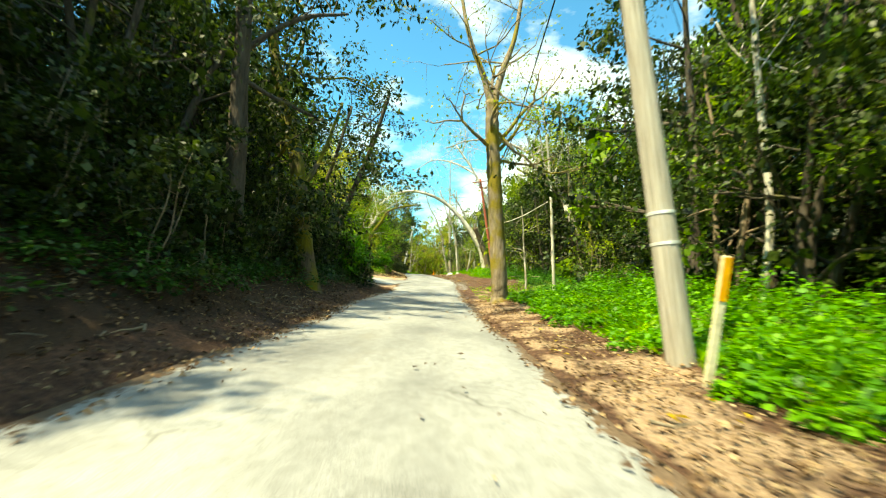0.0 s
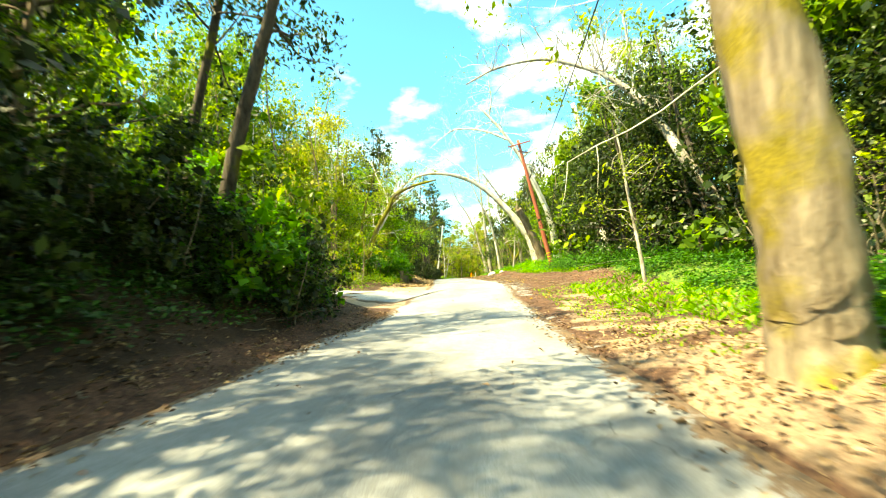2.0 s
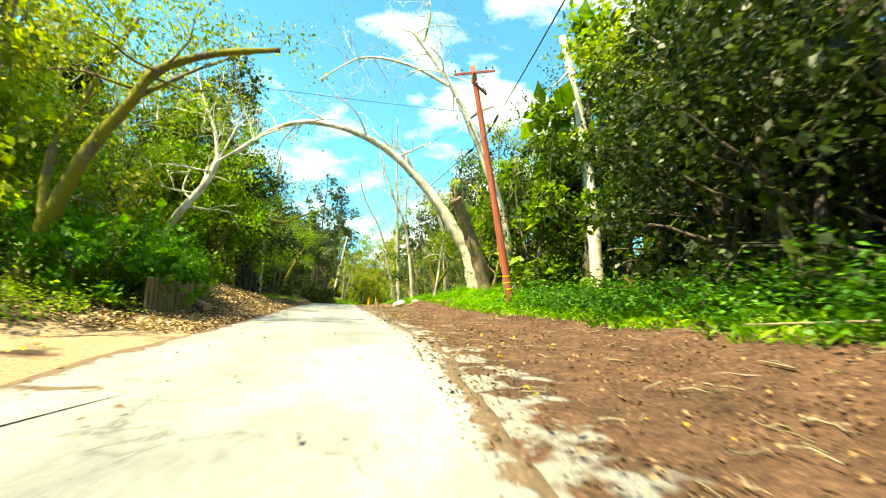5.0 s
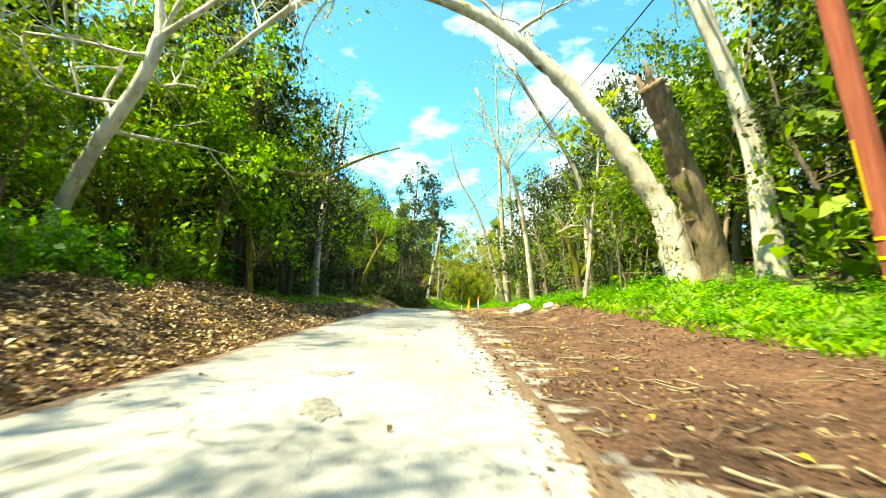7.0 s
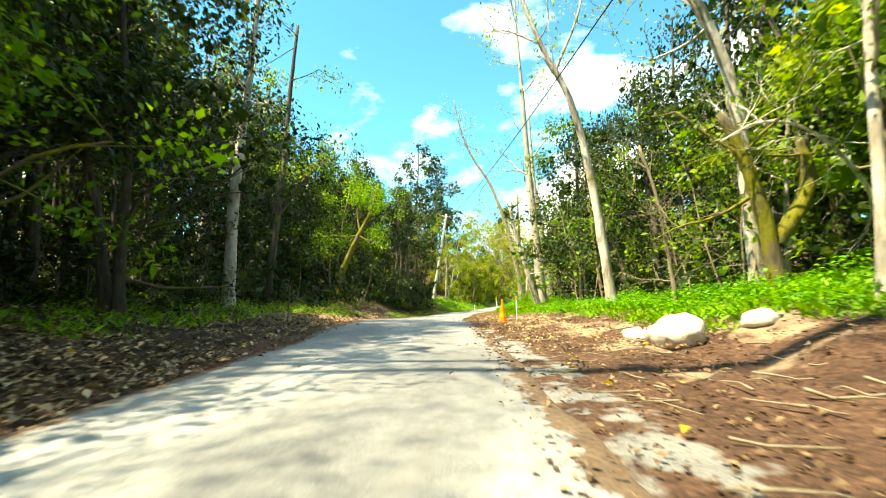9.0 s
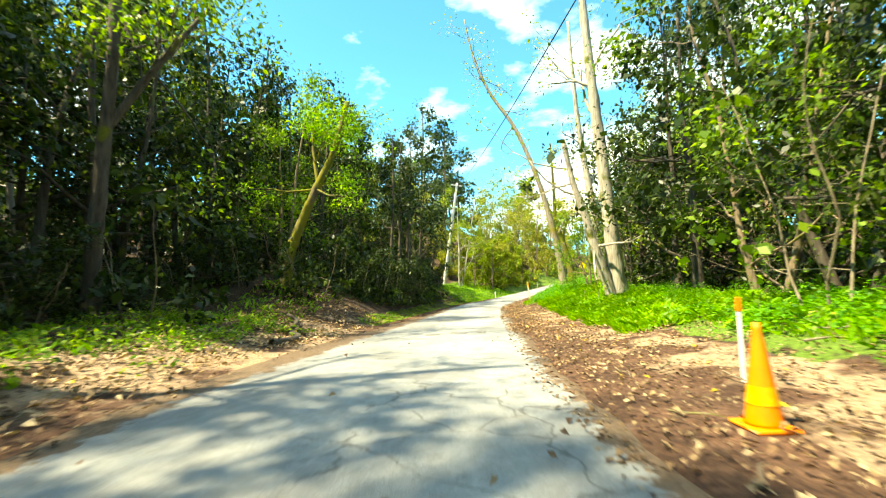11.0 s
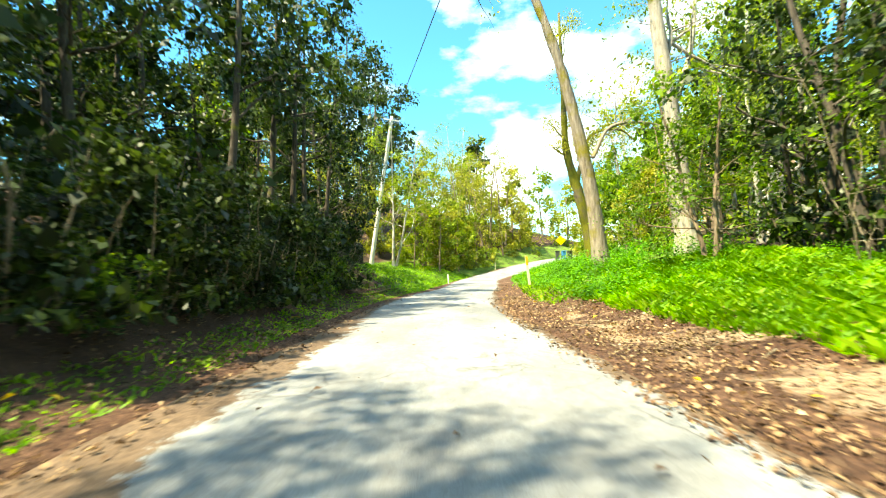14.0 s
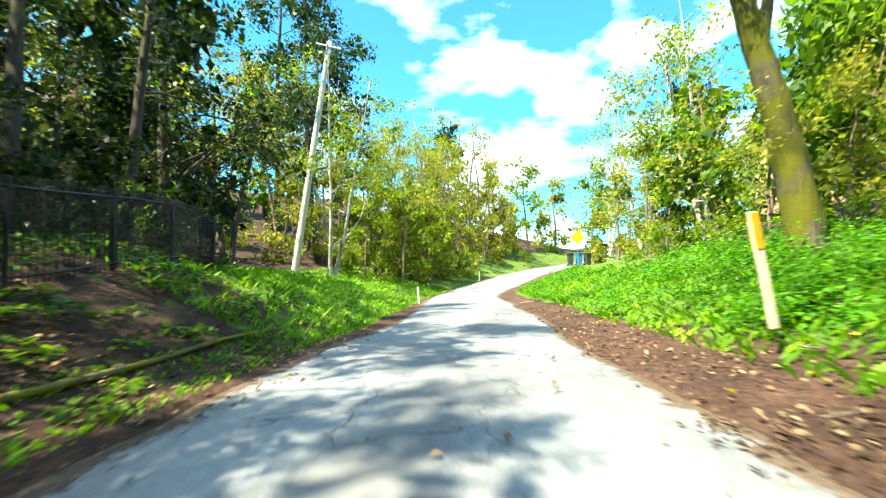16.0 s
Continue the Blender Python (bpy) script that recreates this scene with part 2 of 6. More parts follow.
l.new(texture(n, l, 2.6, 9, rough=0.78), dusty.inputs[1])
soil = ramp(n, l, texture(n, l, 18, 6, rough=0.7), (0.3, (0.05, 0.03, 0.02)), (0.7, (0.17, 0.115, 0.075)))
c = blend(n, l, ramp(n, l, dusty.outputs[0], (0.98, G0), (1.3, (0.4, 0.4, 0.4)), (1.75, G1)), c, soil)
l.new(c, b.inputs["Base Color"])
bump(n, l, b, grain, 0.35, 0.006)
M_ROAD = m

# forest ground: dark duff, red-brown dirt and pale leaf litter, moss and grass where the plants stand
m, n, l, b = material("forest_ground", 0.95)
fine = texture(n, l, 30, 6, rough=0.7)
duff = ramp(n, l, fine, (0.3, (0.02, 0.012, 0.008)), (0.7, (0.1, 0.058, 0.034)))
dirt = ramp(n, l, texture(n, l, 14, 7, rough=0.7), (0.3, (0.03, 0.015, 0.01)), (0.52, (0.1, 0.05, 0.031)), (0.72, (0.23, 0.125, 0.08)))
tan = ramp(n, l, texture(n, l, 22, 6, rough=0.7), (0.28, (0.16, 0.1, 0.062)), (0.5, (0.33, 0.22, 0.145)), (0.72, (0.5, 0.37, 0.25)))
green = ramp(n, l, texture(n, l, 26, 5), (0.3, (0.05, 0.09, 0.012)), (0.7, (0.15, 0.25, 0.03)))


def layer(name, under, over, scale, low, high):
    at = n.new("ShaderNodeAttribute")
    at.attribute_name = name
    s = n.new("ShaderNodeMath")
    s.operation = "ADD"
    l.new(at.outputs["Fac"], s.inputs[0])
    l.new(texture(n, l, scale, 6), s.inputs[1])
    return blend(n, l, ramp(n, l, s.outputs[0], (low, G0), (high, G1)), under, over)


c = layer("dirt", duff, dirt, 1.3, 0.85, 1.0)
c = blend(n, l, 1.0, c, ramp(n, l, texture(n, l, 1.1, 7, rough=0.68), (0.34, (0.5, 0.46, 0.44)), (0.66, (1.3, 1.3, 1.28))), "MULTIPLY")
c = layer("tan", c, tan, 0.8, 0.92, 1.06)
grit = ramp(n, l, texture(n, l, 60, 4), (0.3, (0.14, 0.135, 0.13)), (0.7, (0.36, 0.355, 0.345)))
c = layer("grit", c, grit, 1.5, 0.93, 1.02)
c = layer("green", c, green, 2.2, 0.9, 1.02)
l.new(c, b.inputs["Base Color"])
bump(n, l, b, fine, 0.9, 0.05)
M_GROUND = m


# ---- mesh tools ----
def mesh_of(name, verts, faces, mat, smooth=False):
    me = bpy.data.meshes.new(name)
    me.from_pydata([tuple(v) for v in verts], [], faces)
    me.materials.append(mat)
    if smooth:
        me.polygons.foreach_set("use_smooth", np.ones(len(me.polygons), bool))
    me.update()
    return me


def quads_of(name, v, mat):
    """A mesh from an array of n x 4 x 3 corners, one separate piece each."""
    v = np.asarray(v, np.float32)
    k = len(v)
    me = bpy.data.meshes.new(name)
    me.vertices.add(k * 4)
    me.vertices.foreach_set("co", v.reshape(-1))
    me.loops.add(k * 4)
    me.loops.foreach_set("vertex_index", np.arange(k * 4, dtype=np.int32))
    me.polygons.add(k)
    me.polygons.foreach_set("loop_start", np.arange(0, k * 4, 4, dtype=np.int32))
    me.materials.append(mat)
    me.update(calc_edges=True)
    me.validate()
    return me


def child(name, me, parent, label=""):
    ob = new(name, me)
    ob.parent = parent
    return tagged(ob, label)


def part(name, bm, mat, parent, label="", smooth=False):
    me = bpy.data.meshes.new(name)
    bm.to_mesh(me)
    bm.free()
    me.materials.append(mat)
    if smooth:
        me.polygons.foreach_set("use_smooth", np.ones(len(me.polygons), bool))
    return child(name, me, parent, label)


def thing(name, label, category, place=(0, 0, 0), turn=0, group="", kind="", lean=(0, 0)):
    ob = new(name)
    ob.matrix_basis = pose(*place, lean[0], lean[1], turn)
    return tagged(ob, label, category, group, kind)


def box(x, y, z, at=(0, 0, 0), bevel=0.0, turn=None):
    bm = bmesh.new()
    bmesh.ops.create_cube(bm, size=1)
    bmesh.ops.scale(bm, vec=(x, y, z), verts=bm.verts)
    if bevel:
        bmesh.ops.bevel(bm, geom=bm.edges[:], offset=bevel, segments=1, affect="EDGES")
    if turn:
        bmesh.ops.transform(bm, matrix=turn, verts=bm.verts)
    bmesh.ops.translate(bm, vec=at, verts=bm.verts)
    return bm


def lathe(rings, sides=16):
    """A turned body from (radius, height) rings, closed at both ends."""
    bm = bmesh.new()
    rows = [[bm.verts.new((r * math.cos(2 * math.pi * k / sides), r * math.sin(2 * math.pi * k / sides), z)) for k in range(sides)] for r, z in rings]
    for a, c in zip(rows, rows[1:]):
        for k in range(sides):
            bm.faces.new((a[k], a[(k + 1) % sides], c[(k + 1) % sides], c[k]))
    bm.faces.new(rows[0][::-1])
    bm.faces.new(rows[-1])
    return bm


def curve_through(points, steps=5):
    """A smooth line (Catmull-Rom) through the points."""
    p = np.asarray(points, float)
    p = np.vstack([2 * p[0] - p[1], p, 2 * p[-1] - p[-2]])
    out = []
    for i in range(1, len(p) - 2):
        for t in np.linspace(0, 1, steps, endpoint=False):
            a, b_, c_, d = p[i - 1:i + 3]
            out.append(0.5 * (2 * b_ + (c_ - a) * t + (2 * a - 5 * b_ + 4 * c_ - d) * t ** 2 + (3 * b_ - a - 3 * c_ + d) * t ** 3))
    out.append(p[-2])
    return np.array(out)


def tube(V, F, path, r0, r1, sides=8, rough=0.08, rng=None, power=1.0, flare=0.0):
    """Adds a tapering round limb along the path to the lists V and F."""
    path = np.asarray(path, float)
    k = len(path)
    tang = np.gradient(path, axis=0)
    tang /= np.linalg.norm(tang, axis=1)[:, None] + 1e-9
    ref = np.array([0.31, 0.95, 0.05])
    base = len(V)
    ang = np.arange(sides) * 2 * math.pi / sides
    for i in range(k):
        a = np.cross(tang[i], ref)
        a /= np.linalg.norm(a) + 1e-9
        c = np.cross(tang[i], a)
        f = i / (k - 1)
        r = r0 + (r1 - r0) * f ** power
        if flare:
            r += r0 * flare * max(0, 1 - f * 7) ** 2
        q = np.full(sides, r)
        if rough and rng is not None:
            q = q * (1 + rough * rng.normal(size=sides))
        V.extend(path[i] + q[:, None] * (np.cos(ang)[:, None] * a + np.sin(ang)[:, None] * c))
    for i in range(k - 1):
        for s in range(sides):
            F.append((base + i * sides + s, base + i * sides + (s + 1) % sides, base + (i + 1) * sides + (s + 1) % sides, base + (i + 1) * sides + s))
    F.append(tuple(base + (k - 1) * sides + s for s in range(sides)))


def unit(v):
    return v / (np.linalg.norm(v, axis=-1, keepdims=True) + 1e-9)


def leaves_at(points, size, rng, wide=0.5, droop=0.3, vary=0.35):
    """Pointed, slightly folded leaves at the points, as n x 4 x 3 corners."""
    k = len(points)
    along = unit(rng.normal(size=(k, 3)) - np.array([0, 0, droop]))
    side_ = unit(np.cross(along, rng.normal(size=(k, 3)) * 0.8 + np.array([0, 0, 1.0])))
    up = np.cross(side_, along)
    s = (size * (1 + vary * rng.normal(size=k))).clip(size * 0.4)[:, None]
    mid = points + along * s * 0.45
    fold = up * s * 0.1
    return np.stack([points, mid + side_ * s * wide * 0.5 + fold, points + along * s, mid - side_ * s * wide * 0.5 + fold], 1)


def clump_points(centres, radii, count, rng, squash=0.75, shell=0.55):
    """Points scattered through round clumps, denser towards their skin."""
    w = np.asarray(radii) ** 2
    which = rng.choice(len(centres), count, p=w / w.sum())
    way = unit(rng.normal(size=(count, 3)))
    r = (shell + (1 - shell) * rng.random(count)) * rng.random(count) ** 0.22
    return np.asarray(centres)[which] + way * (np.asarray(radii)[which] * r)[:, None] * np.array([1, 1, squash])


def grow(V, F, start, way, length, radius, depth, rng, tips, sag=0.1, spread=0.7, forks=3, sides=5):
    """A limb that bends, tapers and forks; the places of its ends go into tips."""
    k = 5 if depth else 3
    p, d = [np.asarray(start, float)], unit(np.asarray(way, float))
    for i in range(k):
        d = unit(d + rng.normal(size=3) * 0.17 + np.array([0, 0, -sag * 0.3 if depth == 0 else sag * 0.4]))
        p.append(p[-1] + d * length / k)
    end = radius * (0.55 if depth else 0.25)
    tube(V, F, np.array(p), radius, end, sides if depth else 4, 0.05, rng)
    if depth == 0:
        tips.append(p[-1])
        tips.append(p[-2])
        return
    for i in range(forks):
        a = p[rng.integers(2, k + 1)] if i else p[-1]
        w = unit(d + rng.normal(size=3) * spread)
        grow(V, F, a, w, length * rng.uniform(0.5, 0.75), end * rng.uniform(0.6, 0.95), depth - 1, rng, tips, sag, spread, forks, max(3, sides - 1))


# ---- the lie of the land ----
ROAD_Y = [-60, -30, 3, 9, 16, 20, 25, 32, 38, 43, 48, 55, 63, 70, 76, 84, 90, 97, 103, 110, 116, 121, 126, 132, 142, 150, 160, 170, 180, 200]
ROAD_X = [6, 2.6, -0.85, -1.3, -2.1, -2.45, -2.75, -3.1, -3.5, -3.8, -4.3, -5.6, -7.05, -8.2, -9.1, -10.85, -11.6, -12.25, -12.8, -13.3, -13.5, -13.1, -12.5, -12.0, -11.4, -9.0, -4.5, 2, 10, 30]
ROAD_W = [2.4, 2.4, 2.4, 2.35, 2.55, 2.6, 2.7, 2.6, 2.6, 2.7, 2.7, 2.55, 2.6, 2.5, 2.4, 2.6, 2.7, 2.6, 2.55, 2.5, 2.4, 2.25, 2.1, 2.1, 2.1, 2.3, 2.6, 2.6, 2.6, 2.6]
GRADE_Y = [-60, -20, 0, 6, 12, 19, 22, 25.5, 28, 32, 40, 46, 52, 65, 75, 81, 86, 91, 98, 106, 114, 128, 142, 152, 168, 185, 220]
GRADE_Z = [.1, .1, .1, .1, .09, .09, .09, .07, .08, .22, .64, .84, .98, 1.2, 1.42, 1.5, 1.4, 1.18, .96, .72, .62, .55, .5, .9, 2.3, 3.6, 5]


def smooth(ys, vs):
    """A smoothed table of a curve along the road, half a metre a step."""
    g = np.arange(-60, 200.01, 0.5)
    v = np.interp(g, ys, vs)
    k = np.hanning(15)
    k /= k.sum()
    return g, np.convolve(np.pad(v, 7, mode="edge"), k, mode="valid")


CURVES = [smooth(ROAD_Y, ROAD_X), smooth(ROAD_Y, ROAD_W), smooth(GRADE_Y, GRADE_Z)]


def centre(y):
    return np.interp(y, *CURVES[0])


def half(y):
    return np.interp(y, *CURVES[1])


def grade(y):
    return np.interp(y, *CURVES[2])


# cross sections: stations along the road, then rise above the road at these distances outside the road's edge
LEFT_D = [0, 0.8, 2, 4, 7, 14, 30, 70]
LEFT = {-60: [0, .25, 1.1, 2.6, 3.8, 6, 10, 18], 24: [0, .25, 1.1, 2.5, 3.6, 5, 9, 18], 30: [0, .2, .8, 1.8, 2.6, 3.5, 7, 16],
        34: [0, 0, .05, .15, .3, .6, 3, 12], 44: [0, 0, .05, .15, .3, .6, 3, 12], 49: [0, 0, .06, .4, .8, 1.3, 4, 12], 53.2: [0, .02, .1, .95, 1.4, 1.9, 5, 13],
        56: [0, .15, .7, 1.2, 1.5, 2, 5, 13], 66: [0, .15, .7, 1.2, 1.5, 2, 5, 13], 72: [0, .05, .25, .5, .8, 1.6, 5, 14],
        92: [0, .05, .2, .4, .8, 1.8, 6, 15], 99: [0, .1, .8, 1.8, 2.4, 3.2, 7, 16], 122: [0, .1, .8, 1.8, 2.3, 3, 7, 16],
        130: [0, -.05, .4, 1.1, 1.7, 2.6, 6, 15], 144: [0, -.2, .1, .7, 1.4, 2.3, 6, 15], 200: [0, -.1, .2, .6, 1.2, 2, 6, 15]}
RIGHT_D = [0, 1.5, 3, 5, 7, 12, 30, 70]
RIGHT = {-60: [0, .2, .4, .55, .7, .9, 4, 14], 8: [0, .16, .34, .54, .7, .9, 4, 14], 20: [0, .4, .68, .85, .95, 1.1, 4, 14], 24: [0, .15, .35, .55, .78, 1.1, 4, 14], 30: [0, 0, .05, .3, .8, 1.1, 5, 15],
         45: [0, 0, .1, .75, 1.0, 1.2, 6, 16], 55: [0, 0, .1, .55, .75, 1.2, 6, 16], 61.5: [0, 0, .1, .5, 1.0, 1.5, 6, 16], 70: [0, 0, .15, .9, 1.6, 2.3, 7, 17], 82: [0, .03, .2, .5, .8, 1.2, 6, 16],
         92: [0, .05, .3, .6, .8, .5, 5, 15], 104: [0, .1, .5, .9, 1.1, .8, 6, 16], 116: [0, .15, .7, 1.3, 1.7, 2, 7, 17],
         132: [0, .15, .7, 1.3, 1.7, 2.4, 7, 17], 200: [0, .1, .5, 1.2, 1.7, 2.4, 7, 17]}


def side(table, ds, y, d):
    ys = sorted(table)
    lo = np.array([table[k] for k in ys])
    y = np.clip(y, ys[0], ys[-1])
    i = np.clip(np.searchsorted(ys, y) - 1, 0, len(ys) - 2)
    a = (y - np.array(ys)[i]) / (np.array(ys)[i + 1] - np.array(ys)[i])
    a = a * a * (3 - 2 * a)
    d = np.clip(d, 0, ds[-1])
    j = np.clip(np.searchsorted(ds, d) - 1, 0, len(ds) - 2)
    b = (d - np.array(ds)[j]) / (np.array(ds)[j + 1] - np.array(ds)[j])
    return (lo[i, j] * (1 - b) + lo[i, j + 1] * b) * (1 - a) + (lo[i + 1, j] * (1 - b) + lo[i + 1, j + 1] * b) * a


def land(x, y):
    """The height of the ground, for numbers or arrays."""
    x, y = np.asarray(x, float), np.asarray(y, float)
    u, w = x - centre(y), half(y)
    left = side(LEFT, LEFT_D, y, np.maximum(-u - w, 0))
    right = side(RIGHT, RIGHT_D, y, np.maximum(u - w, 0))
    return grade(y) + np.where(u < 0, left, right)


def rough_land(x, y):
    """Small humps on the land beside the road."""
    x, y = np.asarray(x, float), np.asarray(y, float)
    away = np.clip((np.abs(x - centre(y)) - half(y) - 0.2) / 2.5, 0, 1)
    h = 0.11 * np.sin(x * 1.7 + 2 * np.sin(y * 0.9)) * np.sin(y * 1.3 + x * 0.6) + 0.06 * np.sin(x * 4.1 + y * 2.3) * np.sin(y * 3.7 - x) + 0.035 * np.sin(x * 9.1 + 3 * np.sin(y * 5)) * np.sin(y * 7.7)
    return away * h


def top(x, y):
    return land(x, y) + rough_land(x, y)


def raised(points):
    """Places on the first stretch, set on the road's level there."""
    return [(x, y, z + 0.1) for x, y, z in points]


def step(v, a, b):
    t = np.clip((v - a) / (b - a), 0, 1)
    return t * t * (3 - 2 * t)


def shoulder(y):
    """The width of the bare shoulder on the road's right."""
    return np.interp(y, [-60, 0, 14, 24, 34, 48, 66, 76, 84, 92, 104, 116, 124, 134, 200], [2.0, 1.9, 1.7, 2.6, 5.0, 4.6, 4.8, 4.2, 3.0, 2.7, 2.3, 2.0, 1.3, 0.7, 0.6])


def build_ground():
    ys = np.concatenate([[-600, -350, -200, -120, -80], np.arange(-60, 205, 0.5), [215, 230, 260, 320, 450, 700, 1100]])
    out = np.array([0.0, 0.15, 0.35, 0.6, 0.9, 1.2, 1.5, 1.9, 2.3, 2.7, 3.2, 3.7, 4.3, 5, 5.8, 6.7, 7.8, 9, 10.5, 12.5, 15, 18, 23, 30, 42, 60, 90, 180, 500])
    n_u = 2 * len(out) + 3
    V = np.zeros((len(ys), n_u, 3))
    A = np.zeros((4, len(ys), n_u))
    for i, y in enumerate(ys):
        c_, w = centre(y), half(y)
        u = np.concatenate([-(w + out[::-1]), [-w * 0.5, 0, w * 0.5], w + out])
        x = c_ + u
        z = top(x, y)
        z = z - 0.07 * (np.abs(u) < w - 0.05) - 0.015 * (np.abs(np.abs(u) - w) <= 0.05)
        V[i] = np.stack([x, np.full(n_u, y), z], 1)
        d, sh = np.abs(u) - w, shoulder(y)
        right = u > 0
        A[0, i] = np.where(right, 1 - step(d, sh - 0.6, sh + 0.8), 1 - step(d, 0.3, 1.1))
        tan_l = np.interp(y, [30, 33, 46, 52, 68, 74, 82, 94, 100], [0, .6, .55, .3, .3, .2, .5, .45, 0]) * (1 - step(d, 2.5, 5))
        tan_r = np.interp(y, [0, 8, 18, 24, 36, 43, 66, 78, 86, 106, 118], [.46, .48, .5, .45, .42, .05, .22, .48, .46, .45, .3]) * (1 - step(np.abs(d - sh * np.interp(y, [24, 44], [0.5, 0.72])), sh * np.interp(y, [24, 44], [0.4, 0.25]), sh * 0.5 + 0.4))
        A[1, i] = np.where(right, tan_r, tan_l)
        green_l = np.interp(y, [28, 34, 48, 72, 96, 104, 120, 128, 200], [0, .3, .3, .15, .2, .25, .25, .6, .5]) * step(d, 0.3, 0.8) * (1 - step(d, 7, 16))
        A[2, i] = np.where(right, step(d, sh - 0.2, sh + 0.5) * (1 - step(d, 8, 14)) * 0.62 + np.interp(y, [18, 24, 36, 41], [0, .33, .33, 0]) * step(d, 0.4, 1.4) * (1 - step(d, sh - 0.4, sh)), green_l)
        A[3, i] = np.interp(y, [14, 20, 34, 40, 74, 82, 100], [0, .35, .35, .48, .48, .3, 0]) * (1 - step(d, 0.1, 2.4)) * right
    faces = [(i * n_u + j, i * n_u + j + 1, (i + 1) * n_u + j + 1, (i + 1) * n_u + j) for i in range(len(ys) - 1) for j in range(n_u - 1)]
    me = mesh_of("ground", V.reshape(-1, 3), faces, M_GROUND, True)
    for name, a in zip(("dirt", "tan", "green", "grit"), A):
        k = me.attributes.new(name, "FLOAT", "POINT")
        k.data.foreach_set("value", a.reshape(-1).astype(np.float32))
    return tagged(new("ground", me), "forest ground of dark duff, brown dirt and leaf litter", "ground", kind="structure")


def build_road(name, label, line, depth=0.035, ragged=0.13):
    """A strip of asphalt with ragged edges; line gives centre, half width and height at each station."""
    rng = np.random.default_rng(5)
    across = np.array([-1, -0.97, -0.92, -0.84, -0.75, -0.5, -0.25, 0, 0.25, 0.5, 0.75, 0.84, 0.92, 0.97, 1])
    waver = [np.interp(np.arange(len(line)), np.arange(0, len(line) + 40, k), rng.normal(size=len(range(0, len(line) + 40, k)))) for k in (1, 3, 9, 29) * 2]
    wob = lambda i, p: ragged * (0.07 * waver[p][i] + 0.3 * waver[p + 1][i] + 0.55 * waver[p + 2][i] + 0.6 * waver[p + 3][i])
    V, D = [], []
    for i, (c_, w, z_of) in enumerate(line):
        el, er = wob(i, 0), wob(i, 4)
        for a in across:
            e = (w + (el if a < 0 else er) * abs(a) ** 3) * a
            p = (c_[0] + e * c_[2], c_[1] + e * c_[3])
            drop = depth if abs(a) == 1 else 0.0
            crown_ = 0.035 * (1 - a * a)
            V.append((*p, z_of(*p) + crown_ + 0.012 - drop + 0.006 * math.sin(p[0] * 3 + p[1]) * math.sin(p[1] * 1.1)))
            wide_ = float(np.interp(c_[1], [78, 86, 108, 118], [0, 1, 1, 0])) * (a < 0) * (name == "road")
            D.append((0.72 + 0.28 * wide_) * max(0, (abs(a) - 0.62 + 0.3 * wide_) / (0.38 + 0.3 * wide_)) ** 1.2)
    k = len(across)
    faces = [(i * k + j, i * k + j + 1, (i + 1) * k + j + 1, (i + 1) * k + j) for i in range(len(line) - 1) for j in range(k - 1)]
    me = mesh_of(name, V, faces, M_ROAD, True)
    q = me.attributes.new("dust", "FLOAT", "POINT")
    q.data.foreach_set("value", np.array(D, np.float32))
    return tagged(new(name, me), label, "road", kind="structure")


ground = build_ground()
main_line = [((float(centre(y)), float(y), 1, 0), float(half(y)), lambda x, y: float(grade(y))) for y in np.arange(-60, 199, 0.25)]
road = build_road("road", "pale worn asphalt lane with ragged dusty edges", main_line)
lane_path = curve_through([(-5.5, 38.5), (-9, 39.2), (-14, 40), (-20, 40), (-28, 38), (-38, 33)], 24)
lane_way = np.gradient(lane_path, axis=0)
lane_way /= np.linalg.norm(lane_way, axis=1)[:, None]
side_line = [((p[0], p[1], w[1], -w[0]), 2.4 + 1.8 * max(0, 1 - i / 30), lambda x, y: float(land(x, y)) + 0.02) for i, (p, w) in enumerate(zip(lane_path, lane_way))]
build_road("road_side_lane", "pale dusty side lane that leaves the road", side_line, 0.08)


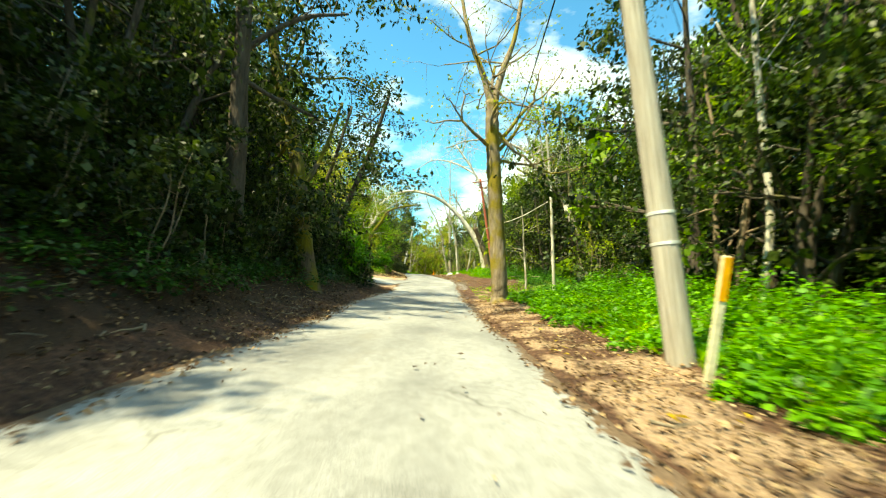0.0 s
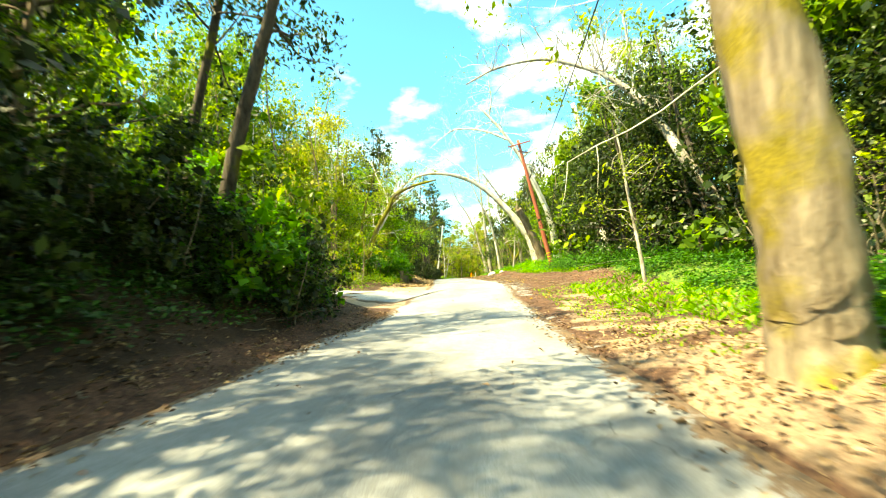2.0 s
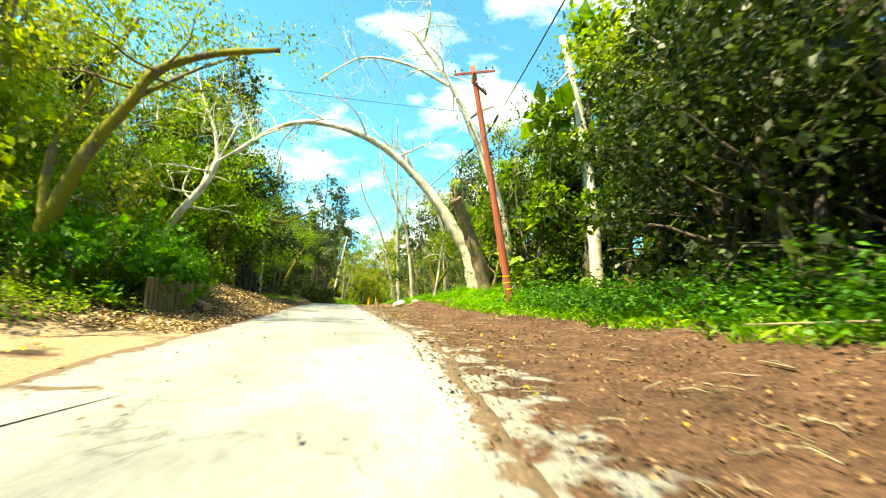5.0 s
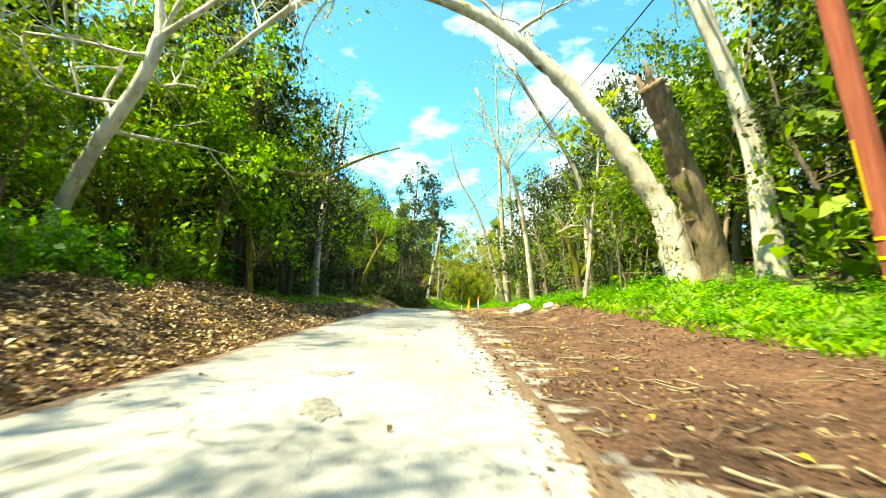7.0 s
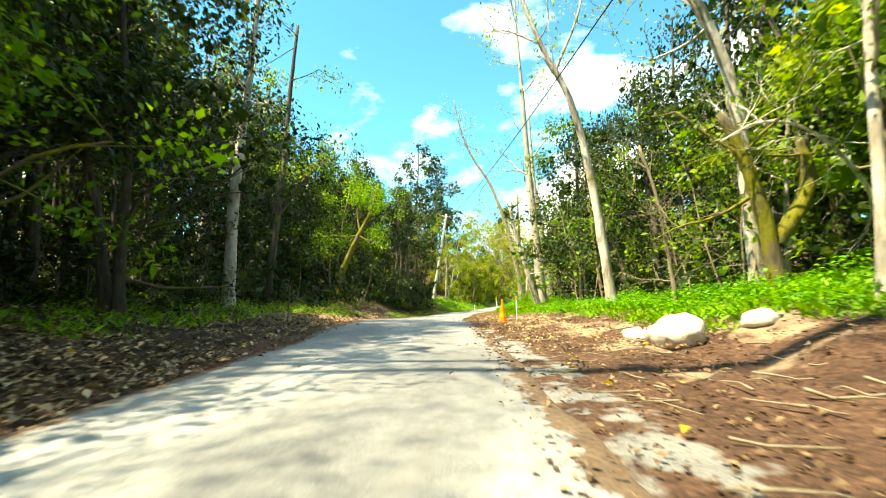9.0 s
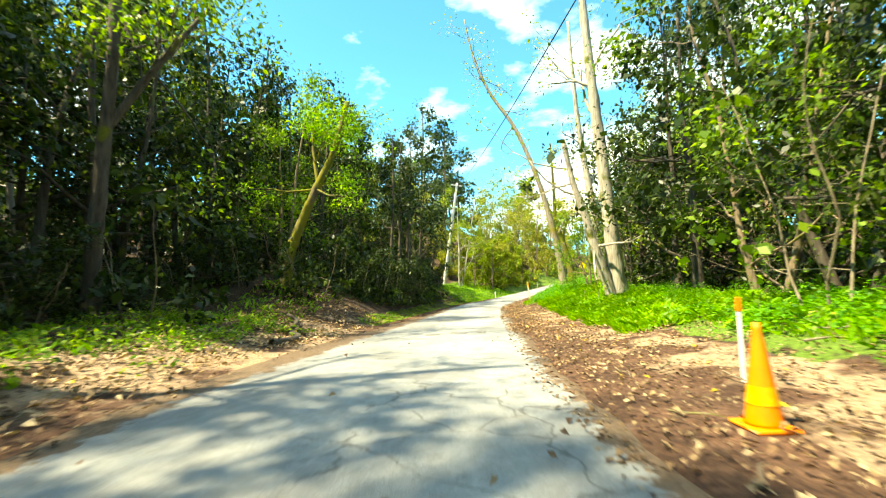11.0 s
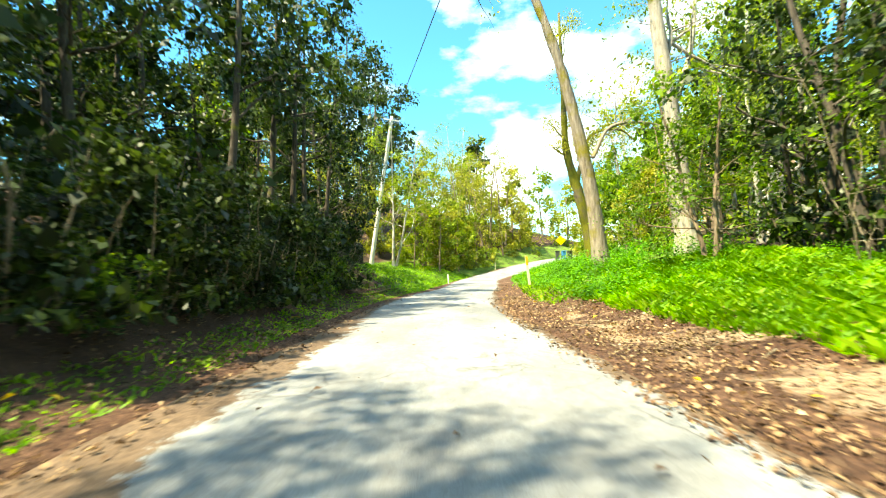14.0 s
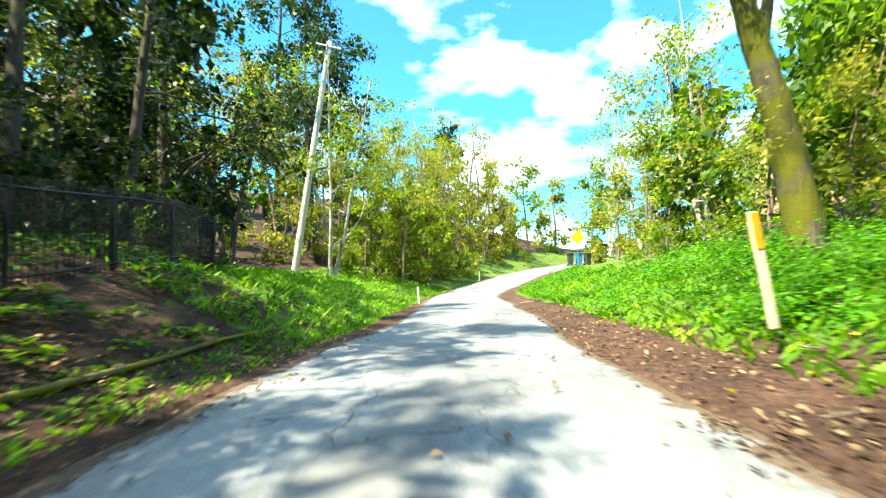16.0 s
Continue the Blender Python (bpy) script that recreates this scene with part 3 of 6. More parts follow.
# ---- trees ----
def tree_proto(name, label, category, seed, height, bark, leaf, crown_from, spread, count, size, stems=1, limbs=7, r0=0.22, depth=1, puff=1.0, squash=0.8, lean=0.08, bend=0.4, wide=0.5, droop=0.3, core=1.9):
    """A tree at the origin: trunk with limbs in one part, the leaves of its crown in another."""
    rng = np.random.default_rng(seed)
    ob = thing(name, label, category)
    V, F, tips = [], [], []
    for s in range(stems):
        a = rng.uniform(0, 6.28)
        out = rng.uniform(0.06, 0.22) * (stems > 1) + lean * rng.random()
        pts, p = [], np.array([0.25 * (stems > 1) * math.cos(a), 0.25 * (stems > 1) * math.sin(a), -0.3])
        h = height * rng.uniform(0.8, 1)
        for i in range(6):
            pts.append(p.copy())
            p = p + np.array([math.cos(a) * out * h / 5 + rng.normal() * bend * 0.3, math.sin(a) * out * h / 5 + rng.normal() * bend * 0.3, h / 5])
        path = curve_through(pts, 3 if r0 > 0.1 else 2)
        rr = r0 * (0.75 if stems > 1 else 1)
        tube(V, F, path, rr, rr * 0.2, 8 if r0 > 0.1 else 5, 0.05, rng, flare=0.5)
        for k in range(limbs):
            f = crown_from + (0.97 - crown_from) * (k + rng.random()) / limbs
            q = path[min(len(path) - 1, int(f * (len(path) - 1)))]
            b_ = rng.uniform(0, 6.28)
            ln = spread * (1.15 - 0.75 * f) * rng.uniform(0.7, 1.1)
            grow(V, F, q, (math.cos(b_), math.sin(b_), rng.uniform(0.05, 0.6)), ln, rr * 0.4 * (1.2 - f), depth, rng, tips, forks=2 + (depth > 0))
        tips.append(path[-1])
    child("trunk", mesh_of("trunk", V, F, bark, True), ob)
    if count:
        tips = np.array(tips)
        radii = puff * rng.uniform(0.55, 1.15, len(tips))
        pts = clump_points(tips, radii, count, rng, squash)
        pts[:, 2] = np.maximum(pts[:, 2], 0.05)
        inner = clump_points(tips, radii * 0.72, count // 4, rng, squash, 0.1)
        inner[:, 2] = np.maximum(inner[:, 2], 0.2)
        child("crown", quads_of("crown", np.concatenate([leaves_at(pts, size, rng, wide, droop), leaves_at(inner, size * core, rng, 0.7, droop)]), leaf), ob)
    return ob


STORE = []


def keep(ob):
    """Remembers a first tree, which is taken away once its copies are placed."""
    STORE.append(ob)
    return ob


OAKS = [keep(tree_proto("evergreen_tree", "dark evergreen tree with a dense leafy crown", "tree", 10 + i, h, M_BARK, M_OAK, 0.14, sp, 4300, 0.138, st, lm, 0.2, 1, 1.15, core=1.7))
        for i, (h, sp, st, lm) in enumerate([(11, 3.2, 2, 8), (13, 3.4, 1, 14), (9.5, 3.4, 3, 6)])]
BAYS = [keep(tree_proto("bay_tree", "leafy green bay tree on the forest edge", "tree", 20 + i, h, M_BARK_BROWN, M_BAY, 0.12, sp, 5200, 0.118, st, lm, 0.15, 1, 1.1, core=1.7))
        for i, (h, sp, st, lm) in enumerate([(9, 2.8, 3, 6), (11.5, 3.0, 2, 8)])]
MAPLES = [keep(tree_proto("maple_tree", "bright green broad-leaved tree on the bank", "tree", 130 + i, h, M_BARK_MOSS, M_MAPLE, 0.12, 3.4, 5600, 0.135, st, lm, 0.15, 1, 1.15, core=1.6))
          for i, (h, st, lm) in enumerate([(9, 3, 6), (11, 2, 9)])]
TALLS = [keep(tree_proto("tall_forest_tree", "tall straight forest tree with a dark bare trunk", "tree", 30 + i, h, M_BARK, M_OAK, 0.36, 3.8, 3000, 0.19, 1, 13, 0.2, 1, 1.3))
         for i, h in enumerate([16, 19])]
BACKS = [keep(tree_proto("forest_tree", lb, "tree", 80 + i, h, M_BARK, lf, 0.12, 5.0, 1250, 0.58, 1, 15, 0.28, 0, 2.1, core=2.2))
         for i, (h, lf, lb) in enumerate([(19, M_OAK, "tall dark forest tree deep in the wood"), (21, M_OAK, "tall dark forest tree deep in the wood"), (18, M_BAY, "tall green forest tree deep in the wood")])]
SLIMS = [keep(tree_proto("slender_tree", "slender pale-trunked tree with thin spring leaves", "tree", 40 + i, h, bk, lf, 0.42, 2.6, ct, 0.15, 1, 11, 0.13, 1, 0.9, lean=0.18))
         for i, (h, bk, lf, ct) in enumerate([(14, M_BARK_GREY, M_SPRING, 1700), (16, M_BARK_PALE, M_SPRING, 1100), (11, M_BARK_GREY, M_GOLD, 1700)])]
GOLDS = [keep(tree_proto("yellow_green_tree", "sunlit yellow-green tree with fresh leaves", "tree", 50 + i, h, M_BARK_BROWN, lf, 0.08, 2.6, 2500, 0.168, 2, 7, 0.14, 1, 1.1))
         for i, (h, lf) in enumerate([(8, M_GOLD), (10, M_SPRING)])]
BUSHES = [keep(tree_proto("bush", lb, "bush", 60 + i, h, M_TWIG, lf, 0.05, 1.2, int(ct * 0.75), 0.112, 4, 4, 0.04, 0, 0.6, 0.8, 0.3, 0.25))
          for i, (h, lf, ct, lb) in enumerate([(2.4, M_BAY, 2000, "leafy green roadside bush"), (3.0, M_OAK, 2100, "dark evergreen bush on the bank"), (2.0, M_HERB, 2000, "bright green leafy bush"), (2.8, M_SPRING, 2000, "light green twiggy bush")])]
FAR_BAYS = [keep(tree_proto("bay_tree", "leafy green tree further back in the wood", "tree", 90 + i, h, M_BARK_BROWN, M_BAY, 0.1, 3.2, 1300, 0.34, 1, 12, 0.16, 0, 1.4, core=1.7)) for i, h in enumerate([10, 12])]
FAR_GOLDS = [keep(tree_proto("yellow_green_tree", "sunlit yellow-green tree further along the road", "tree", 95 + i, h, M_BARK_BROWN, lf, 0.06, 2.8, 1500, 0.27, 1, 13, 0.14, 0, 1.2, core=1.7)) for i, (h, lf) in enumerate([(9, M_GOLD), (11, M_SPRING)])]
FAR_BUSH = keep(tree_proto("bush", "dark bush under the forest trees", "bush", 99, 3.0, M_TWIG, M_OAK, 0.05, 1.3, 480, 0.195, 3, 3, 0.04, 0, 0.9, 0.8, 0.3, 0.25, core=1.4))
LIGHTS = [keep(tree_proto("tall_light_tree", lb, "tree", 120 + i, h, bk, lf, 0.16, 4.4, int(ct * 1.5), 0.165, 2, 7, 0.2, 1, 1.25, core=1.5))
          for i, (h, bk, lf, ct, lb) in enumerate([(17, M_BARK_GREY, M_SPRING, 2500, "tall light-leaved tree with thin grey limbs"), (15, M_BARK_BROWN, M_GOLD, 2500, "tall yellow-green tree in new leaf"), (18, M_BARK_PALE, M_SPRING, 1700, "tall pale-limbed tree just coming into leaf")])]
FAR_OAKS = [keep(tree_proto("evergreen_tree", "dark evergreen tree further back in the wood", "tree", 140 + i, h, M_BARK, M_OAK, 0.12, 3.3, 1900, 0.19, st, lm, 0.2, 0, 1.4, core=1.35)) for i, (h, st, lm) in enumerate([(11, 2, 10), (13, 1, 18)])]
TWIGS = [keep(tree_proto("twiggy_sapling", "thin twiggy sapling with few leaves", "sapling", 70 + i, h, M_TWIG, lf, 0.2, 2.0, ct, 0.1, 3, 4, 0.045, 2, 0.5, 0.8, 0.2, 0.5))
         for i, (h, lf, ct) in enumerate([(5, M_SPRING, 900), (6.5, M_BAY, 900), (4, M_GOLD, 700)])]


def plant(ob, x, y, scale=1.0, turn=0.0, sink=0.1, tall=1.0, label=""):
    m = Matrix.Translation((x, y, float(top(x, y)) - sink)) @ Matrix.Rotation(radians(turn), 4, "Z") @ Matrix.Diagonal((scale, scale, scale * tall, 1))
    made = copy_thing(ob, m)
    if label:
        tagged(made, label)
    return made


def path_tree(name, label, lines, bark, seed, sides=10, leaf=None, count=0, size=0.16, puff=1.0, twigs=0, twig_len=2.0, from_f=0.5, depth=1, category="tree", flare=0.5, rough=0.07, squash=0.8, clumps=(), sag=0.1):
    """A tree whose trunk and main limbs follow given lines of (points, first radius, last radius)."""
    rng = np.random.default_rng(seed)
    base = np.array(lines[0][0][0], float)
    ob = thing(name, label, category, tuple(base))
    tips, made = [np.array(c_) - base for c_ in clumps], []
    for i, (pts, ra, rb) in enumerate(lines):
        V, F = [], []
        path = curve_through(np.array(pts, float) - base, 6)
        if i == 0:
            path = np.vstack([path[0] - np.array([0, 0, 0.5]), path])
        tube(V, F, path, ra, rb, sides if i == 0 else max(6, sides - 3), rough, rng, flare=flare if i == 0 else 0)
        child("trunk" if i == 0 else "limb", mesh_of("limb", V, F, bark, True), ob)
        made.append((path, ra, rb))
    if twigs:
        V, F = [], []
        for k in range(twigs):
            path, ra, rb = made[k % len(made)]
            f = rng.uniform(from_f if k % len(made) == 0 else 0.3, 1)
            q = path[int(f * (len(path) - 1))]
            way = unit(rng.normal(size=3) + np.array([0, 0, 0.35]))
            grow(V, F, q, way, twig_len * rng.uniform(0.6, 1.2), max(0.015, (ra + (rb - ra) * f) * 0.35), depth, rng, tips, sag, 0.8, 3, 5)
        tagged(child("branchwork", mesh_of("branchwork", V, F, bark, True), ob), kind="stuff")
    if count and tips:
        tips = np.array(tips)
        pts = clump_points(tips, puff * rng.uniform(0.5, 1.1, len(tips)), count, rng, squash)
        child("crown", quads_of("crown", leaves_at(pts, size, rng), leaf), ob)
    return ob


# the trees that stand out, from the start of the drive to its end
path_tree("mossy_roadside_tree", "tall roadside tree with yellow moss on its pale trunk", [(raised(p), ra, rb) for p, ra, rb in [
    ([(1.3, 19.6, 0.1), (1.25, 19.6, 0.7), (1.16, 19.5, 1.7), (0.9, 19.5, 3.8), (0.7, 19.4, 5.9), (0.5, 19.3, 7.8), (0.4, 19.2, 9.0)], 0.385, 0.27),
    ([(0.4, 19.2, 8.8), (-0.1, 19.3, 10.3), (-0.8, 19.3, 12), (-1.5, 19.5, 15)], 0.17, 0.06),
    ([(0.42, 19.2, 8.6), (0.8, 19.4, 10.5), (1.3, 19.8, 12.5), (1.6, 20.2, 16)], 0.18, 0.06),
    ([(0.6, 19.3, 6.6), (1.5, 19.8, 7.8), (2.4, 20.2, 9.6)], 0.09, 0.03),
    ([(0.6, 19.4, 6.5), (1.5, 20.0, 6.5), (2.6, 20.2, 6.4), (3.6, 20.4, 5.4)], 0.08, 0.03)]],
    M_BARK_BIG, 101, 12, M_SPRING, 1300, 0.13, 0.9, 22, 2.6, 0.75, 2)
path_tree("slender_tree", "thin pale trunk behind the roadside greenery", [(raised(p), ra, rb) for p, ra, rb in [([(5.1, 27.6, 0.1), (5.0, 27.6, 1.2), (4.7, 27.4, 4.3), (4.4, 27.2, 7.3), (3.9, 27.0, 10.6), (3.4, 26.8, 13.5)], 0.12, 0.05)]], M_BARK_PALE, 102, 8, M_SPRING, 900, 0.2, 1.2, 10, 4, 0.5)
path_tree("slender_tree", "thin pale trunk at the edge of the dark greenery", [([(4.3, 35.0, 0.2), (4.15, 35.0, 2.0), (3.9, 35.0, 4.0), (3.7, 34.9, 6.0), (3.5, 34.8, 7.2)], 0.09, 0.03)], M_BARK_GREY, 137, 8, M_SPRING, 700, 0.11, 0.8, 9, 1.2, 0.4)
path_tree("slender_tree", "thin white-barked tree with a mossy foot", [(raised(p), ra, rb) for p, ra, rb in [([(8.5, 13.8, 0.6), (8.6, 13.6, 3.4), (8.3, 13.5, 5.8), (7.9, 13.3, 8.3), (7.5, 13.2, 12)], 0.13, 0.07)]], M_BARK_PALE, 103, 8, M_BAY, 900, 0.16, 1.0, 8, 2, 0.6)
path_tree("leaning_mossy_tree", "dark mossy tree on the leaf-covered bank", [(raised(p), ra, rb) for p, ra, rb in [
    ([(-5.85, 16, 0.25), (-6.25, 16, 2.5), (-6.55, 16, 4.2), (-6.95, 16, 6.0), (-7.65, 15.9, 8.2), (-8.2, 15.8, 10.5)], 0.36, 0.17), ([(-6.5, 16, 4), (-6.1, 16.8, 5.5), (-5.7, 17.6, 8)], 0.12, 0.05)]], M_BARK_MOSS, 104, 10, M_OAK, 3800, 0.17, 1.2, 9, 2.6, 0.55)
path_tree("evergreen_tree", "dark bank tree with a leafy crown over the road's edge", [(raised(p), ra, rb) for p, ra, rb in [
    ([(-6.5, 11.6, 1.2), (-6.6, 11.7, 3.8), (-6.7, 11.6, 6.9), (-6.7, 11.5, 11)], 0.34, 0.15), ([(-6.7, 11.6, 7), (-5.6, 12.5, 8.5), (-4.6, 14, 9.6)], 0.1, 0.04)]], M_BARK, 105, 9, M_OAK, 4200, 0.17, 1.2, 10, 2.6, 0.5)
path_tree("evergreen_tree", "dark leaning trunk over the end of the bank", [
    ([(-8.1, 25.3, 2.0), (-7.6, 25.2, 4.4), (-6.8, 25.0, 6.6), (-6.0, 24.8, 8.8), (-5.3, 24.6, 11.5)], 0.2, 0.1)], M_BARK, 106, 8, M_OAK, 2200, 0.15, 1.0, 9, 2.0, 0.6)
path_tree("evergreen_tree", "second dark trunk leaning beside the first", [([(-9.6, 26.2, 2.4), (-9.3, 26.0, 5.3), (-8.5, 25.8, 8), (-7.7, 25.6, 11)], 0.17, 0.08)], M_BARK, 132, 8, M_OAK, 1800, 0.15, 1.0, 8, 2.0, 0.6)
path_tree("mossy_oak", "old oak with a heavy mossy limb reaching out over the bank", [
    ([(-16.5, 69.0, 1.8), (-16.2, 69.1, 4.2), (-15.8, 69.2, 6.4), (-15.2, 69.4, 8.4), (-14.8, 69.3, 11.5)], 0.3, 0.14),
    ([(-15.8, 69.2, 6.6), (-14.2, 69.7, 7.4), (-12.9, 69.9, 7.3), (-12.0, 70.1, 7.35), (-11.0, 70.2, 7.8), (-9.9, 70.4, 8.3), (-8.8, 70.5, 8.6)], 0.17, 0.03)], M_BARK_MOSS, 133, 9, M_BAY, 2400, 0.13, 0.9, 12, 2.2, 0.5, clumps=[(-15.6, 68.5, 8.5), (-15.2, 69, 7.6), (-14.4, 69.6, 8.4), (-16.2, 68, 7.2), (-17.4, 68.6, 9), (-16.4, 69.5, 9.4), (-17, 67.6, 6.6), (-18, 69, 8)])
path_tree("arching_tree", "pale tree that arches from the creek side over the road", [
    ([(11.7, 42.0, 1.5), (10.84, 42.0, 4.1), (8.95, 42.0, 7.2), (8.2, 43.0, 9.6), (7.4, 44.0, 11.7), (6.1, 44.5, 13.3), (4.65, 45.0, 14.5), (1.8, 45.0, 15.5), (-1.2, 45.0, 15.3), (-3.4, 45.0, 14.4)], 0.36, 0.04)], M_BARK_GREY, 108, 10, M_SPRING, 500, 0.12, 0.9, 40, 2.4, 0.45, 2)
path_tree("leaning_mossy_tree", "dark leaning tree with moss on its limbs", [
    ([(10.7, 38.0, 1.2), (10.3, 38.0, 2.6), (9.8, 38.0, 4.45), (9.7, 38.0, 7.0), (10.9, 38.0, 8.9), (12.0, 38.0, 10.8), (12.6, 38, 13)], 0.24, 0.1), ([(9.7, 38, 6.6), (9.0, 37.8, 8.4), (8.8, 37.6, 11)], 0.12, 0.05)], M_BARK_MOSS, 109, 9, M_BAY, 2600, 0.16, 1.2, 12, 2.6, 0.5)
path_tree("leaning_mossy_tree", "dark leaning trunk behind the creek-side weeds", [
    ([(14.6, 37.4, 1.4), (14.0, 37.4, 3.2), (13.1, 37.4, 5.4), (12.4, 37.3, 8.4), (12.0, 37.2, 12.5)], 0.26, 0.12), ([(12.7, 37.3, 7), (13.6, 37.2, 8.8), (14.2, 37, 11)], 0.1, 0.04)], M_BARK_MOSS, 135, 9, M_OAK, 1800, 0.15, 1.1, 10, 2.4, 0.5)
path_tree("mossy_limbed_tree", "old tree with a thick mossy limb over the lane mouth", [
    ([(-12.9, 50.0, 1.3), (-12.5, 50.0, 3.0), (-12.0, 50.0, 4.4), (-11.45, 50.0, 5.75), (-10.5, 50.0, 7.2), (-10.0, 50.1, 8.2), (-8.5, 50.2, 8.9), (-6.6, 50.4, 9.3)], 0.27, 0.08),
    ([(-12.4, 50.0, 3.2), (-13.0, 50.6, 5.5), (-12.8, 51.4, 8), (-12, 52, 11)], 0.15, 0.06), ([(-10.4, 50.0, 7.3), (-9.6, 51.2, 8.8), (-8.4, 52, 10)], 0.08, 0.03)], M_BARK_MOSS, 110, 9, M_SPRING, 3600, 0.13, 0.95, 18, 2.0, 0.6,
    clumps=[(-11.4, 52, 9), (-9.8, 52, 9.8), (-8.4, 52.4, 10), (-7.0, 51.4, 10.4), (-10.3, 53, 8.8), (-6.0, 52, 9.6), (-12.6, 52, 10.6), (-9, 53, 11.6)])
path_tree("crooked_dark_tree", "crooked black-trunked tree among the shrubs", [
    ([(-16.5, 60.0, 2.3), (-16.7, 59.8, 4.2), (-17.1, 59.5, 6.3), (-18.0, 59.3, 8.1), (-19.6, 59, 9.5)], 0.15, 0.06), ([(-17.1, 59.5, 6.3), (-16.6, 59.4, 7.6), (-16.2, 59.3, 9)], 0.07, 0.03)], M_BARK, 111, 8, M_BAY, 1300, 0.16, 1.0, 8, 2.2, 0.5)
path_tree("leaning_pale_tree", "pale forked tree leaning over from the bank", [
    ([(-17.8, 63.5, 3.2), (-16.2, 63.3, 6.0), (-14.6, 63.2, 8.2), (-14.0, 63.1, 9.6)], 0.24, 0.17),
    ([(-14.0, 63.1, 9.5), (-14.4, 63.2, 11.3), (-15.2, 63.3, 13.0), (-15.9, 63.4, 15)], 0.14, 0.05),
    ([(-14.0, 63.1, 9.5), (-12.7, 63.4, 10.6), (-11.4, 63.6, 11.6), (-10.2, 64, 12.2)], 0.1, 0.03),
    ([(-14.0, 63.1, 9.5), (-13.4, 63.3, 11.3), (-12.9, 63.4, 13)], 0.08, 0.03)], M_BARK_PALE, 112, 9, M_SPRING, 1600, 0.14, 0.9, 26, 2.4, 0.5, 2)
path_tree("broken_snag", "broken tree trunk with a jagged top and peeling bark", [([(2.6, 67.8, 2.4), (2.0, 67.4, 4.6), (1.1, 66.9, 6.8), (0.5, 66.4, 8.2), (0.1, 66.1, 8.8)], 0.46, 0.34), ([(0.3, 66.2, 8.5), (0.05, 66.0, 9.1), (-0.05, 65.95, 9.5)], 0.16, 0.02), ([(0.05, 66.3, 8.5), (-0.15, 66.3, 9.0), (-0.2, 66.3, 9.25)], 0.14, 0.02), ([(1.7, 67.2, 5.4), (1.3, 66.7, 5.8), (1.1, 66.5, 6.3)], 0.09, 0.05)], M_BARK_BROWN, 113, 11, rough=0.12, flare=0.35)
path_tree("arching_sycamore", "white-barked tree that arches in a wide bow over the road", [
    ([(2.1, 69.5, 2.5), (1.7, 69.4, 4.4), (1.25, 69.3, 5.75), (0.3, 69.2, 7.3), (-0.7, 69.1, 8.8), (-1.9, 69.0, 10.2), (-3.2, 68.8, 11.5), (-5.1, 68.5, 12.9), (-7.5, 68.0, 13.8), (-10.1, 67.7, 14.1), (-12.1, 67.6, 13.6), (-13.8, 67.5, 12.5), (-16, 67.5, 10.9)], 0.5, 0.07),
    ([(-8.6, 67.9, 14.0), (-10.2, 67.5, 14.8), (-11.9, 67.2, 15.8)], 0.07, 0.02), ([(-6.2, 68.3, 13.4), (-7, 67.5, 14.9), (-8.4, 66.7, 15.8)], 0.07, 0.02),
    ([(-11, 67.7, 13.9), (-12.1, 68, 12.6), (-12.5, 68.3, 11.2)], 0.05, 0.02)], M_BARK_PALE, 114, 11, M_SPRING, 260, 0.11, 0.8, 34, 2.0, 0.5, 2, sag=-0.3)
path_tree("leaning_sycamore", "tall pale tree leaning out over the road with bare limbs", [
    ([(4.3, 68.2, 2.9), (3.8, 68.0, 7.1), (2.8, 67.7, 10.3), (1.4, 67.4, 13.6), (-0.6, 67.2, 17.4), (-3.7, 67.0, 21.5)], 0.42, 0.13),
    ([(-0.6, 67.2, 17.2), (-3.2, 67.3, 18.5), (-5.8, 67.5, 19.1), (-7.5, 67.6, 18.8), (-9.9, 67.8, 17.2)], 0.14, 0.04),
    ([(-2.6, 67.1, 20), (-2.2, 66.6, 22), (-2.4, 66.2, 24)], 0.1, 0.04)], M_BARK_PALE, 115, 11, M_GOLD, 900, 0.13, 0.9, 40, 3.0, 0.6, 2, sag=-0.2)
path_tree("pale_trunk_tree", "thick pale trunk rising out of the dark undergrowth", [([(8.95, 64.2, 2.6), (8.68, 64.1, 5.7), (8.37, 64.1, 8.9), (7.99, 64.1, 12.4), (7.3, 64.1, 16), (6.5, 64.1, 19.5)], 0.48, 0.22), ([(8.2, 64.1, 10.4), (9.2, 64.6, 13), (9.8, 65, 17)], 0.15, 0.06)], M_BARK_PALE, 116, 10, M_OAK, 1600, 0.18, 1.3, 8, 3, 0.7)
path_tree("slender_tree", "leaning pale tree with a yellow-green top", [([(-2.6, 85.2, 2.0), (-3.3, 84.9, 7.4), (-4.1, 84.4, 10.7), (-5.3, 84, 13.2), (-6.9, 83.4, 17.5)], 0.2, 0.08), ([(-5.2, 84, 13), (-6.6, 84.4, 14), (-7.6, 84.6, 14.2)], 0.05, 0.02), ([(-4.6, 84.2, 12), (-3.6, 84.4, 14.5), (-3.2, 84.6, 17)], 0.07, 0.03)], M_BARK_GREY, 117, 9, M_SPRING, 420, 0.15, 0.9, 14, 1.8, 0.55)
path_tree("leaning_pale_tree", "pale leaning trunk in front of dark foliage", [([(0.6, 80.2, 2.0), (0.4, 80.0, 4.7), (0.1, 79.7, 8.2), (-0.8, 79.3, 10.8), (-2.6, 78.7, 13.6), (-4.2, 78, 16)], 0.24, 0.1)], M_BARK_GREY, 119, 9, M_SPRING, 700, 0.15, 1.1, 14, 2.4, 0.5)
